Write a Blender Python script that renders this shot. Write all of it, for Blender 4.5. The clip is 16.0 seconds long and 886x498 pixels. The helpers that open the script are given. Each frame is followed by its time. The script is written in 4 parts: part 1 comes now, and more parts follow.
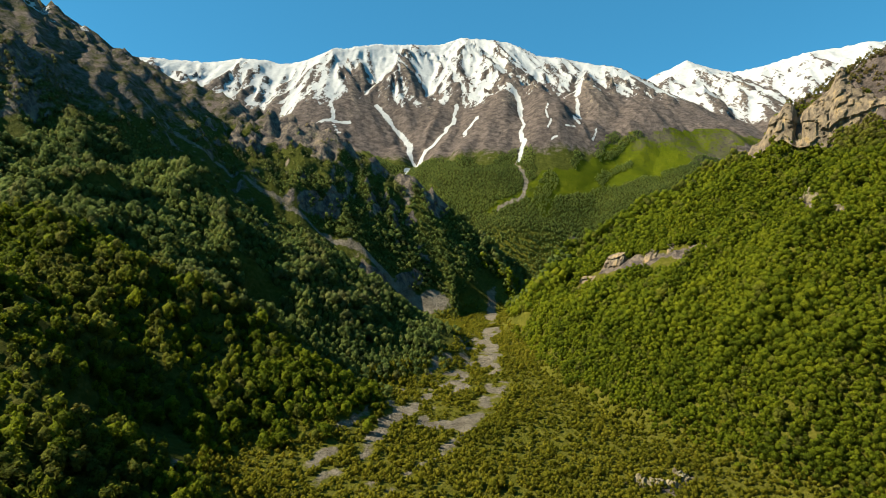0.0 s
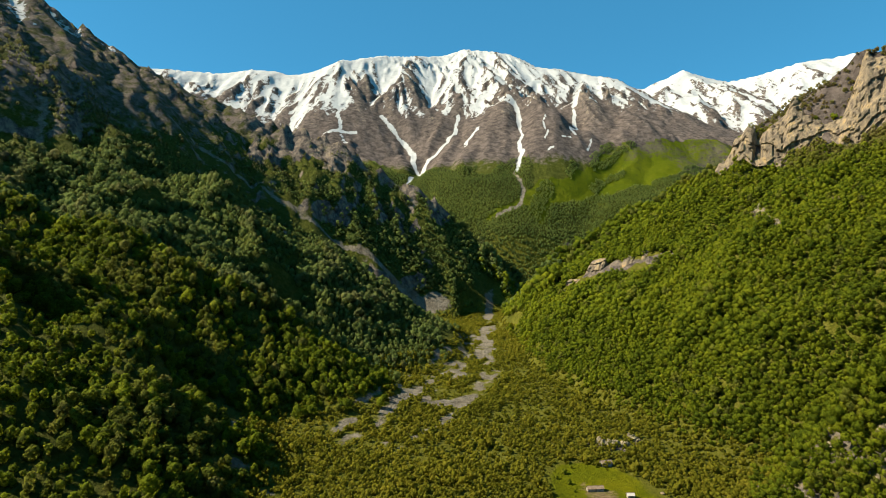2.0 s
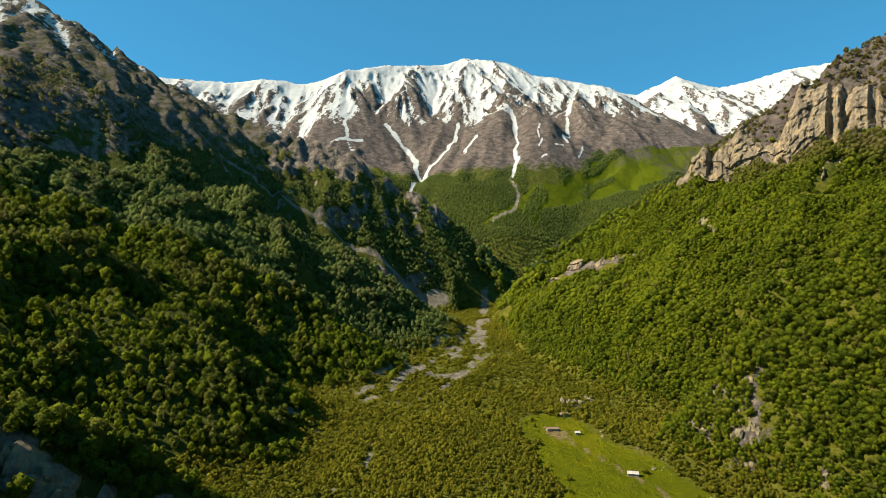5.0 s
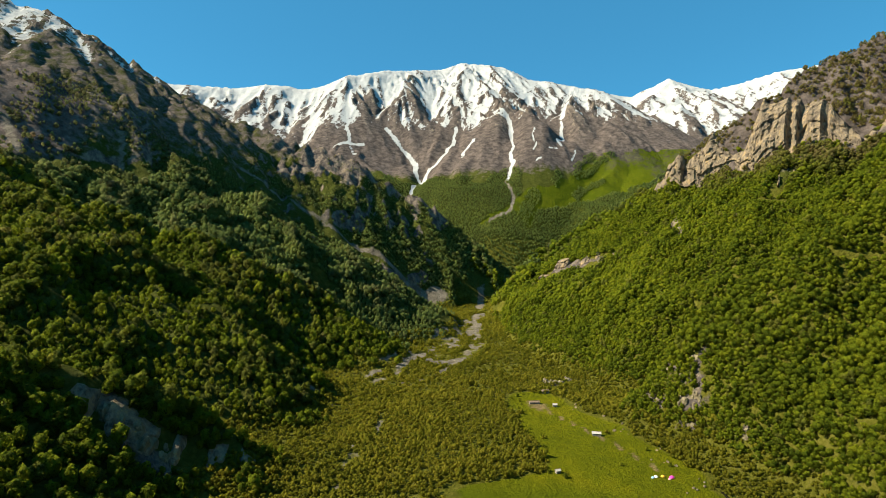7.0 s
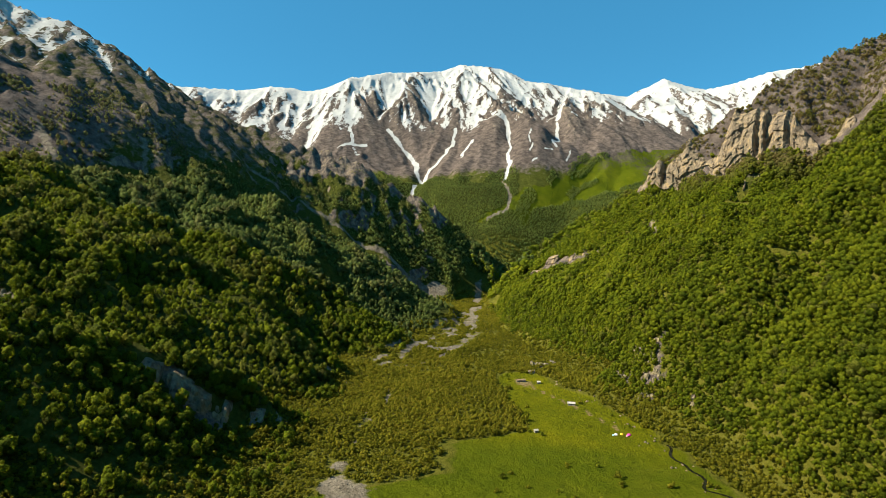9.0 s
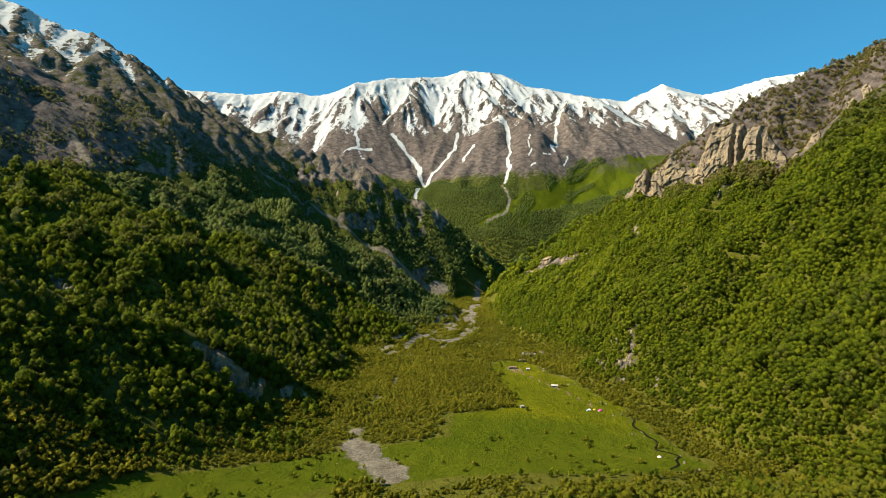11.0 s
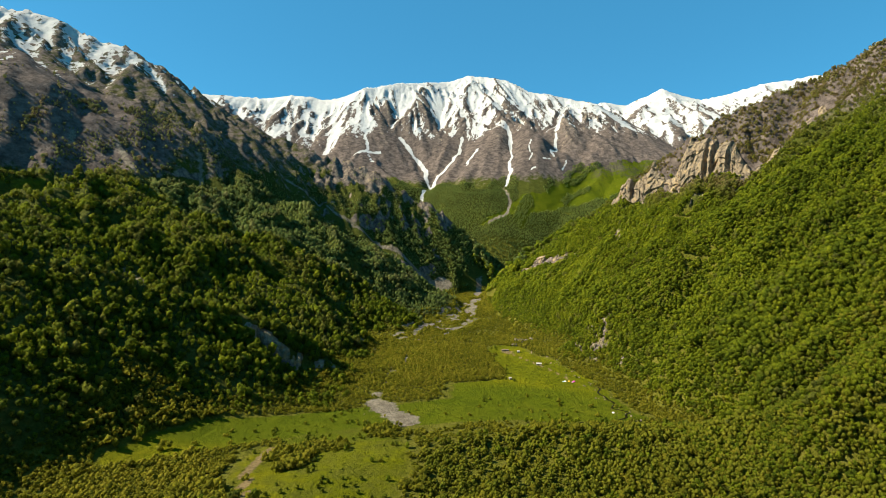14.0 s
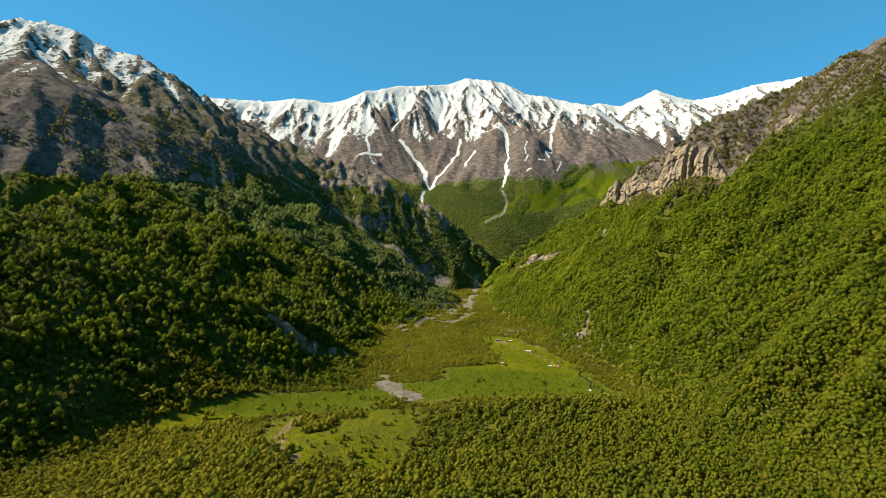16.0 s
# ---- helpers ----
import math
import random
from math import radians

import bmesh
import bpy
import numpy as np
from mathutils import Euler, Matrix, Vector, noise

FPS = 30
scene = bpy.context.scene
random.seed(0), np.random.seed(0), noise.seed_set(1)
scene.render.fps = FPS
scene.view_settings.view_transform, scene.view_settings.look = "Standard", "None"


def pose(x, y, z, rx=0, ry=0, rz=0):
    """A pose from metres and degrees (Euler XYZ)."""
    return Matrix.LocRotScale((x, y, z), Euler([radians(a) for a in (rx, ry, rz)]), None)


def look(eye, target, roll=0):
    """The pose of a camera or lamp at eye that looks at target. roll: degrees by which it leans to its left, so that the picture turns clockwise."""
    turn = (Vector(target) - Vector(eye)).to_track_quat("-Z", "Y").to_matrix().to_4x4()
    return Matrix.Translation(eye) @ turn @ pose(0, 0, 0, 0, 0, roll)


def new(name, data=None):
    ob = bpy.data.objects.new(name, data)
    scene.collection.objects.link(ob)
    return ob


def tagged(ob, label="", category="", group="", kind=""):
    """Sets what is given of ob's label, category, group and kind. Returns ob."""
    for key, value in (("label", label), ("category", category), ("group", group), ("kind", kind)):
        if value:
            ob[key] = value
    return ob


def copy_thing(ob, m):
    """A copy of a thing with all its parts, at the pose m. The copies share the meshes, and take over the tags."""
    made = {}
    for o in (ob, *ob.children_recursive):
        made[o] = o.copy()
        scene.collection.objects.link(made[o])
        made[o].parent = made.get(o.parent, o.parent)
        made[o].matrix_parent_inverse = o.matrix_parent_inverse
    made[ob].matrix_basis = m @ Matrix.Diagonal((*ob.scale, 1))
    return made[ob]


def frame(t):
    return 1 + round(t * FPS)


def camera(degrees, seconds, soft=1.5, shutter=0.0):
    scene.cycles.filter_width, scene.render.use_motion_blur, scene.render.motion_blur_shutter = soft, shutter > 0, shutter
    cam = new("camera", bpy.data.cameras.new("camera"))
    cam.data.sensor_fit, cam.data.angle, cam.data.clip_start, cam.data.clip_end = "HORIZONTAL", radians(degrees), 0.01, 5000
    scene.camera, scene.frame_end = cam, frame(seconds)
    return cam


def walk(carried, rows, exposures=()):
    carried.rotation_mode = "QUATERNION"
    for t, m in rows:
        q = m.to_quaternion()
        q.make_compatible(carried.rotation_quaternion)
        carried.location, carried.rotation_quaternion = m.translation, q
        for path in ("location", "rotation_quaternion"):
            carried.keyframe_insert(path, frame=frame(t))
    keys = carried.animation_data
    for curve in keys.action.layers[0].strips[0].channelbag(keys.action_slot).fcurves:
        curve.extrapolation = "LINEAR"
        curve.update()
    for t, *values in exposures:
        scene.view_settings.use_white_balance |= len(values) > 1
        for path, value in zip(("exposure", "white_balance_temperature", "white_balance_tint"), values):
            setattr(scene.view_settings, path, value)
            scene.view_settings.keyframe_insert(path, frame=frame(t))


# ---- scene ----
cam = camera(75.7, 16.0, 0.8)
METRES, EYE, TILT, LEAN, TURN = 560.0, 120.0, 1.5, 0.0, 0.0
ROWS = [
    (0.0, 0.0, 0.0, 0.0, 0.0, 0.0, -0.0),
    (0.5, 0.0005, -0.0317, 0.0009, 0.06, 0.08, -0.02),
    (1.0, 0.0012, -0.0634, 0.002, 0.12, 0.18, -0.04),
    (1.5, 0.0018, -0.0953, 0.0031, 0.17, 0.3, -0.04),
    (2.0, 0.0025, -0.127, 0.004, 0.24, 0.39, -0.13),
    (2.5, 0.0031, -0.1586, 0.0051, 0.32, 0.47, -0.22),
    (3.0, 0.0037, -0.19, 0.0061, 0.4, 0.52, -0.24),
    (3.5, 0.0046, -0.2209, 0.007, 0.44, 0.52, -0.21),
    (4.0, 0.0055, -0.2519, 0.0078, 0.43, 0.46, -0.16),
    (6.5, 0.0097, -0.4051, 0.0109, 0.34, 0.28, 0.05),
    (7.0, 0.0107, -0.4362, 0.0113, 0.34, 0.26, 0.17),
    (7.5, 0.0115, -0.4675, 0.0122, 0.34, 0.19, 0.26),
    (8.0, 0.0126, -0.4986, 0.0129, 0.35, 0.08, 0.27),
    (8.5, 0.0134, -0.5294, 0.0133, 0.36, -0.02, 0.23),
    (9.0, 0.014, -0.5602, 0.014, 0.38, -0.09, 0.25),
    (11.5, 0.0169, -0.7168, 0.0186, 0.68, -0.06, -0.22),
    (12.0, 0.0172, -0.7482, 0.0194, 0.77, -0.03, -0.37),
    (12.5, 0.0175, -0.7794, 0.0202, 0.83, -0.05, -0.48),
    (13.0, 0.018, -0.8109, 0.0212, 0.91, -0.1, -0.56),
    (13.5, 0.0186, -0.8422, 0.0221, 0.98, -0.18, -0.59),
    (14.0, 0.0193, -0.8735, 0.0229, 1.04, -0.3, -0.54),
    (14.5, 0.0201, -0.905, 0.0238, 1.03, -0.37, -0.48),
    (15.0, 0.0208, -0.9363, 0.0247, 1.03, -0.44, -0.42),
    (15.5, 0.0215, -0.9678, 0.0256, 0.99, -0.48, -0.36),
    (16.0, 0.0222, -0.9994, 0.0265, 0.97, -0.49, -0.33),
]
walk(cam, [(t, pose(0, 0, EYE, TILT, LEAN, TURN) @ pose(METRES * x, METRES * y, METRES * z, 90 + pitch, roll, yaw)) for t, x, y, z, yaw, pitch, roll in ROWS], [(0.0, 0.98), (8.0, 1.02), (16.0, 1.08)])

# ---- world, sun and exposure ----
SUN_AZ, SUN_EL = 264.5, 39.0  # compass degrees from +y over +x, and height
world = bpy.data.worlds.new("sky")
scene.world = world
world.use_nodes = True
wn = world.node_tree.nodes
sky = wn.new("ShaderNodeTexSky")
sky.sky_type, sky.sun_disc = "NISHITA", False
sky.sun_elevation, sky.sun_rotation = radians(SUN_EL), radians(SUN_AZ)
sky.altitude, sky.air_density, sky.dust_density, sky.ozone_density = 2600, 0.9, 0.0, 1.5
tone = wn.new("ShaderNodeMix")
tone.data_type, tone.blend_type, tone.inputs[0].default_value, tone.inputs[7].default_value = "RGBA", "MULTIPLY", 1.0, (0.31, 0.86, 0.86, 1)
world.node_tree.links.new(sky.outputs[0], tone.inputs[6])
haze = wn.new("ShaderNodeMix")  # clear mountain air evens the sky out
haze.data_type, haze.inputs[0].default_value, haze.inputs[7].default_value = "RGBA", 0.5, (0.27, 1.56, 2.95, 1)
world.node_tree.links.new(tone.outputs[2], haze.inputs[6])
world.node_tree.links.new(haze.outputs[2], wn["Background"].inputs[0])
wn["Background"].inputs[1].default_value = 0.110
lamp = bpy.data.lights.new("sun", "SUN")
lamp.energy, lamp.angle, lamp.color = 6.2, radians(0.5), (1.0, 0.89, 0.68)
sun = new("sun", lamp)
to_sun = Vector((math.sin(radians(SUN_AZ)) * math.cos(radians(SUN_EL)), math.cos(radians(SUN_AZ)) * math.cos(radians(SUN_EL)), math.sin(radians(SUN_EL))))
sun.matrix_world = look(to_sun * 900 + Vector((0, 300, 0)), (0, 300, 0))

# ---- materials ----
def material(name, rough=0.9, spec=0.2):
    m = bpy.data.materials.new(name)
    m.use_nodes = True
    b = m.node_tree.nodes["Principled BSDF"]
    b.inputs["Roughness"].default_value = rough
    b.inputs["Specular IOR Level"].default_value = spec
    return m, m.node_tree, b


def put(tree, kind, **values):
    n = tree.nodes.new("ShaderNode" + kind)
    for k, v in values.items():
        n.inputs[k].default_value = v
    return n


def noise_of(tree, scale, detail=4.0, rough=0.6, stretch=None):
    co = tree.nodes.new("ShaderNodeTexCoord")
    n = put(tree, "TexNoise", Scale=scale, Detail=detail, Roughness=rough)
    source = co.outputs["Object"]
    if stretch:
        mp = put(tree, "Mapping", Scale=stretch)
        tree.links.new(source, mp.inputs[0])
        source = mp.outputs[0]
    tree.links.new(source, n.inputs["Vector"])
    return n.outputs["Fac"]


def ramp(tree, source, stops):
    r = tree.nodes.new("ShaderNodeValToRGB")
    e = r.color_ramp.elements
    while len(e) < len(stops):
        e.new(0.5)
    for el, (p, c) in zip(e, stops):
        el.position, el.color = p, (*c, 1)
    tree.links.new(source, r.inputs[0])
    return r.outputs[0]


def mix(tree, fac, a, b, blend="MIX"):
    n = tree.nodes.new("ShaderNodeMix")
    n.data_type, n.blend_type = "RGBA", blend
    for sock, v in ((n.inputs[0], fac), (n.inputs[6], a), (n.inputs[7], b)):
        if isinstance(v, (int, float)):
            sock.default_value = v
        elif isinstance(v, tuple):
            sock.default_value = (*v, 1)
        else:
            tree.links.new(v, sock)
    return n.outputs[2]


def sums(tree, op, a, b, clamp=False):
    n = tree.nodes.new("ShaderNodeMath")
    n.operation, n.use_clamp = op, clamp
    for sock, v in ((n.inputs[0], a), (n.inputs[1], b)):
        if isinstance(v, (int, float)):
            sock.default_value = v
        else:
            tree.links.new(v, sock)
    return n.outputs[0]


def attribute(tree, name):
    n = tree.nodes.new("ShaderNodeAttribute")
    n.attribute_name = name
    return n.outputs["Fac"]


def bump(tree, bsdf, source, strength, distance):
    n = put(tree, "Bump", Strength=strength, Distance=distance)
    tree.links.new(source, n.inputs["Height"])
    tree.links.new(n.outputs[0], bsdf.inputs["Normal"])


def edge(tree, mask, noise_out, amount=0.6, sharp=6.0):
    """A mask with a ragged edge."""
    a = sums(tree, "SUBTRACT", noise_out, 0.5)
    a = sums(tree, "MULTIPLY", a, amount)
    a = sums(tree, "ADD", mask, a)
    a = sums(tree, "SUBTRACT", a, 0.5)
    a = sums(tree, "MULTIPLY", a, sharp)
    return sums(tree, "ADD", a, 0.5, True)


def ridged(tree, scale, turn, stretch, detail=7.0):
    """Sharp branching lines, as of ribs of rock."""
    co = tree.nodes.new("ShaderNodeTexCoord")
    mp = put(tree, "Mapping", Scale=stretch, Rotation=(0, 0, radians(turn)))
    n = put(tree, "TexNoise", Scale=scale, Detail=detail, Roughness=0.62)
    tree.links.new(co.outputs["Object"], mp.inputs[0])
    tree.links.new(mp.outputs[0], n.inputs["Vector"])
    a = sums(tree, "SUBTRACT", n.outputs["Fac"], 0.5)
    a = sums(tree, "ABSOLUTE", a, 0)
    a = sums(tree, "MULTIPLY", a, 6.0)
    return sums(tree, "SUBTRACT", 1.0, a, True)


def ground_material():
    m, t, b = material("mountain_ground", 0.95, 0.04)
    big, mid, fine = noise_of(t, 0.012, 6), noise_of(t, 0.07, 8, 0.68), noise_of(t, 0.5, 6, 0.7)
    floor_c = ramp(t, mix(t, 0.6, mid, noise_of(t, 0.28, 5, 0.7)), [(0.38, (0.034, 0.042, 0.006)), (0.5, (0.052, 0.060, 0.009)), (0.64, (0.080, 0.080, 0.018))])
    grassy_c = ramp(t, mix(t, 0.6, mid, noise_of(t, 0.35, 5, 0.7)), [(0.38, (0.060, 0.064, 0.006)), (0.5, (0.090, 0.090, 0.011)), (0.64, (0.125, 0.115, 0.022))])
    floor_c = mix(t, edge(t, attribute(t, "grassy"), mid, 0.8, 3), floor_c, grassy_c)
    alpine_c = ramp(t, mid, [(0.36, (0.052, 0.042, 0.036)), (0.5, (0.095, 0.077, 0.067)), (0.62, (0.145, 0.117, 0.100))])
    rock_c = ramp(t, noise_of(t, 0.11, 10, 0.75, (1, 1, 0.45)), [(0.36, (0.042, 0.036, 0.034)), (0.47, (0.110, 0.092, 0.080)), (0.55, (0.19, 0.155, 0.122)), (0.66, (0.30, 0.235, 0.15))])
    meadow_c = ramp(t, mix(t, 0.5, big, mid), [(0.36, (0.064, 0.076, 0.002)), (0.5, (0.088, 0.096, 0.002)), (0.64, (0.128, 0.122, 0.003))])
    lush_c = ramp(t, mix(t, 0.5, big, mid), [(0.36, (0.046, 0.064, 0.002)), (0.5, (0.060, 0.077, 0.002)), (0.64, (0.080, 0.092, 0.004))])
    meadow_c = mix(t, edge(t, attribute(t, "lush"), mid, 0.8, 1.6), meadow_c, lush_c)
    scree_c = ramp(t, mix(t, 0.5, mid, fine), [(0.38, (0.080, 0.068, 0.050)), (0.5, (0.150, 0.130, 0.098)), (0.62, (0.235, 0.205, 0.160))])
    dirt_c = ramp(t, fine, [(0.4, (0.12, 0.088, 0.040)), (0.6, (0.21, 0.155, 0.075))])
    snow_c = ramp(t, mid, [(0.4, (0.40, 0.41, 0.405)), (0.6, (0.47, 0.48, 0.465))])
    c = mix(t, edge(t, attribute(t, "alpine"), mid, 1.4, 3), floor_c, alpine_c)
    c = mix(t, edge(t, attribute(t, "meadow"), mid, 0.9, 4), c, meadow_c)
    c = mix(t, edge(t, attribute(t, "rock"), noise_of(t, 0.06, 9, 0.72), 2.0, 4), c, rock_c)
    c = mix(t, edge(t, attribute(t, "scree"), noise_of(t, 0.12, 7, 0.7), 1.6, 4), c, scree_c)
    c = mix(t, edge(t, attribute(t, "dirt"), noise_of(t, 0.3, 4), 0.9, 4), c, dirt_c)
    ribs = sums(t, "MAXIMUM", ridged(t, 0.021, 32, (1, 0.30, 0.45)), ridged(t, 0.024, -30, (1, 0.30, 0.45)))
    broken = sums(t, "SUBTRACT", noise_of(t, 0.12, 9, 0.74, (1, 0.4, 0.6)), sums(t, "MULTIPLY", ribs, 0.22))
    snow = edge(t, attribute(t, "snow"), sums(t, "ADD", broken, 0.10), 2.1, 12)
    c = mix(t, snow, c, snow_c)
    t.links.new(c, b.inputs["Base Color"])
    relief = sums(t, "ADD", noise_of(t, 0.06, 11, 0.74), sums(t, "ADD", sums(t, "MULTIPLY", ribs, 0.10), sums(t, "MULTIPLY", noise_of(t, 0.24, 6, 0.7), sums(t, "MULTIPLY", attribute(t, "rock"), 0.5))))
    bump(t, b, relief, 1.0, 7.0)
    return m


def leaf_material(name, dark, middle, light, bare, tree_random=False, full=0.55):
    m, t, b = material(name, 0.8, 0.06)
    if tree_random:
        tint = t.nodes.new("ShaderNodeObjectInfo").outputs["Random"]
    else:
        tint = attribute(t, "tint")
    geo = t.nodes.new("ShaderNodeNewGeometry")
    leafy = mix(t, 0.28, noise_of(t, 0.9, 5, 0.8), geo.outputs["Random Per Island"])
    f = sums(t, "ADD", sums(t, "MULTIPLY", tint, 0.5), sums(t, "MULTIPLY", sums(t, "SUBTRACT", leafy, 0.38), 1.9))
    c = ramp(t, f, [(0.15, dark), (0.5, middle), (0.95, light)])
    if not tree_random:
        c = mix(t, attribute(t, "bare"), c, bare)
    t.links.new(c, b.inputs["Base Color"])
    # leaves lie at all angles, most of them facing the sky
    face = t.nodes.new("ShaderNodeMix")
    face.data_type, face.inputs[0].default_value, face.inputs[5].default_value = "VECTOR", 0.35, (0, 0, 1)
    t.links.new(geo.outputs["Normal"], face.inputs[4])
    lift = put(t, "Bump", Strength=1.0, Distance=2.4)
    t.links.new(noise_of(t, 0.7, 5, 0.75), lift.inputs["Height"])
    t.links.new(face.outputs[1], lift.inputs["Normal"])
    t.links.new(lift.outputs[0], b.inputs["Normal"])
    glow = t.nodes.new("ShaderNodeBsdfTranslucent")
    t.links.new(c, glow.inputs["Color"])
    both = put(t, "MixShader", Fac=0.5)
    t.links.new(b.outputs[0], both.inputs[1])
    t.links.new(glow.outputs[0], both.inputs[2])
    # crowns are porous: sky and leaves show through the gaps between twigs
    gap = t.nodes.new("ShaderNodeBsdfTransparent")
    porous = t.nodes.new("ShaderNodeMixShader")
    holes = ramp(t, noise_of(t, 1.15, 3, 0.65), [(full - 0.02, (0, 0, 0)), (full + 0.02, (1, 1, 1))])
    t.links.new(holes, porous.inputs[0])
    t.links.new(both.outputs[0], porous.inputs[1])
    t.links.new(gap.outputs[0], porous.inputs[2])
    t.links.new(porous.outputs[0], t.nodes["Material Output"].inputs["Surface"])
    return m


MAT_GROUND = ground_material()
MAT_LEAF = leaf_material("beech_leaves", (0.084, 0.118, 0.008), (0.172, 0.214, 0.011), (0.262, 0.288, 0.014), (0.22, 0.172, 0.070))
# beech leaves with distance haze put into the colour: paler and bluer
MAT_HAZED_LEAF = leaf_material("hazed_beech_leaves", (0.094, 0.135, 0.038), (0.170, 0.220, 0.056), (0.246, 0.288, 0.070), (0.24, 0.185, 0.095))
MAT_SPRING = leaf_material("young_beech_leaves", (0.120, 0.145, 0.013), (0.195, 0.212, 0.017), (0.27, 0.268, 0.024), (0.2, 0.16, 0.07), full=0.60)
MAT_SCRUB = leaf_material("scrub_leaves", (0.125, 0.132, 0.010), (0.205, 0.200, 0.014), (0.30, 0.268, 0.026), (0.16, 0.13, 0.06), full=0.56)

# ---- the lie of the land ----
def value_noise(x, y, seed=0):
    xi, yi = np.floor(x).astype(np.int64), np.floor(y).astype(np.int64)
    fx, fy = x - xi, y - yi
    fx, fy = fx * fx * (3 - 2 * fx), fy * fy * (3 - 2 * fy)

    def grid(a, b):
        h = (a * 374761393 + b * 668265263 + seed * 1442695041) & 0xFFFFFFFF
        h = ((h ^ (h >> 13)) * 1274126177) & 0xFFFFFFFF
        return ((h ^ (h >> 16)) & 0xFFFF) / 65535.0

    top = grid(xi, yi) * (1 - fx) + grid(xi + 1, yi) * fx
    low = grid(xi, yi + 1) * (1 - fx) + grid(xi + 1, yi + 1) * fx
    return top * (1 - fy) + low * fy


def fbm(x, y, size, octaves=4, seed=0, gain=0.5):
    total, amp, norm = 0.0, 1.0, 0.0
    for k in range(octaves):
        total = total + amp * value_noise(x / size + 17.3 * k, y / size - 9.1 * k, seed + k)
        norm, amp, size = norm + amp, amp * gain, size * 0.5
    return total / norm * 2 - 1


def step(a, b, v):
    u = np.clip((v - a) / (b - a), 0, 1)
    return u * u * (3 - 2 * u)


def along(x, y, line):
    """Distance in the plan to a line of (x, y) points."""
    best = np.full(x.shape, 1e9)
    for (ax, ay, *_), (bx, by, *_) in zip(line, line[1:]):
        dx, dy = bx - ax, by - ay
        u = np.clip(((x - ax) * dx + (y - ay) * dy) / (dx * dx + dy * dy), 0, 1)
        best = np.minimum(best, np.hypot(x - ax - u * dx, y - ay - u * dy))
    return best


def ridge(x, y, crest, wobble=0.16, scale=70.0, seed=1, reach=1e6, extra=0.0):
    """Height of a ridge: crest points (x, y, z, fall per metre)."""
    best, run = np.full(x.shape, -1e9), 0.0
    for (ax, ay, az, sa), (bx, by, bz, sb) in zip(crest, crest[1:]):
        dx, dy = bx - ax, by - ay
        length = math.hypot(dx, dy)
        u = np.clip(((x - ax) * dx + (y - ay) * dy) / length ** 2, 0, 1)
        d = np.hypot(x - ax - u * dx, y - ay - u * dy)
        rib = value_noise((run + u * length) / scale, d / 400.0, seed) - 0.5 + 0.5 * (value_noise((run + u * length) / scale * 2.3, d / 200.0, seed + 5) - 0.5)
        fall = (sa + (sb - sa) * u) * (1 + wobble * 2 * rib)
        best = np.maximum(best, az + (bz - az) * u - fall * d - extra * np.maximum(d - reach, 0))
        run += length
    return best


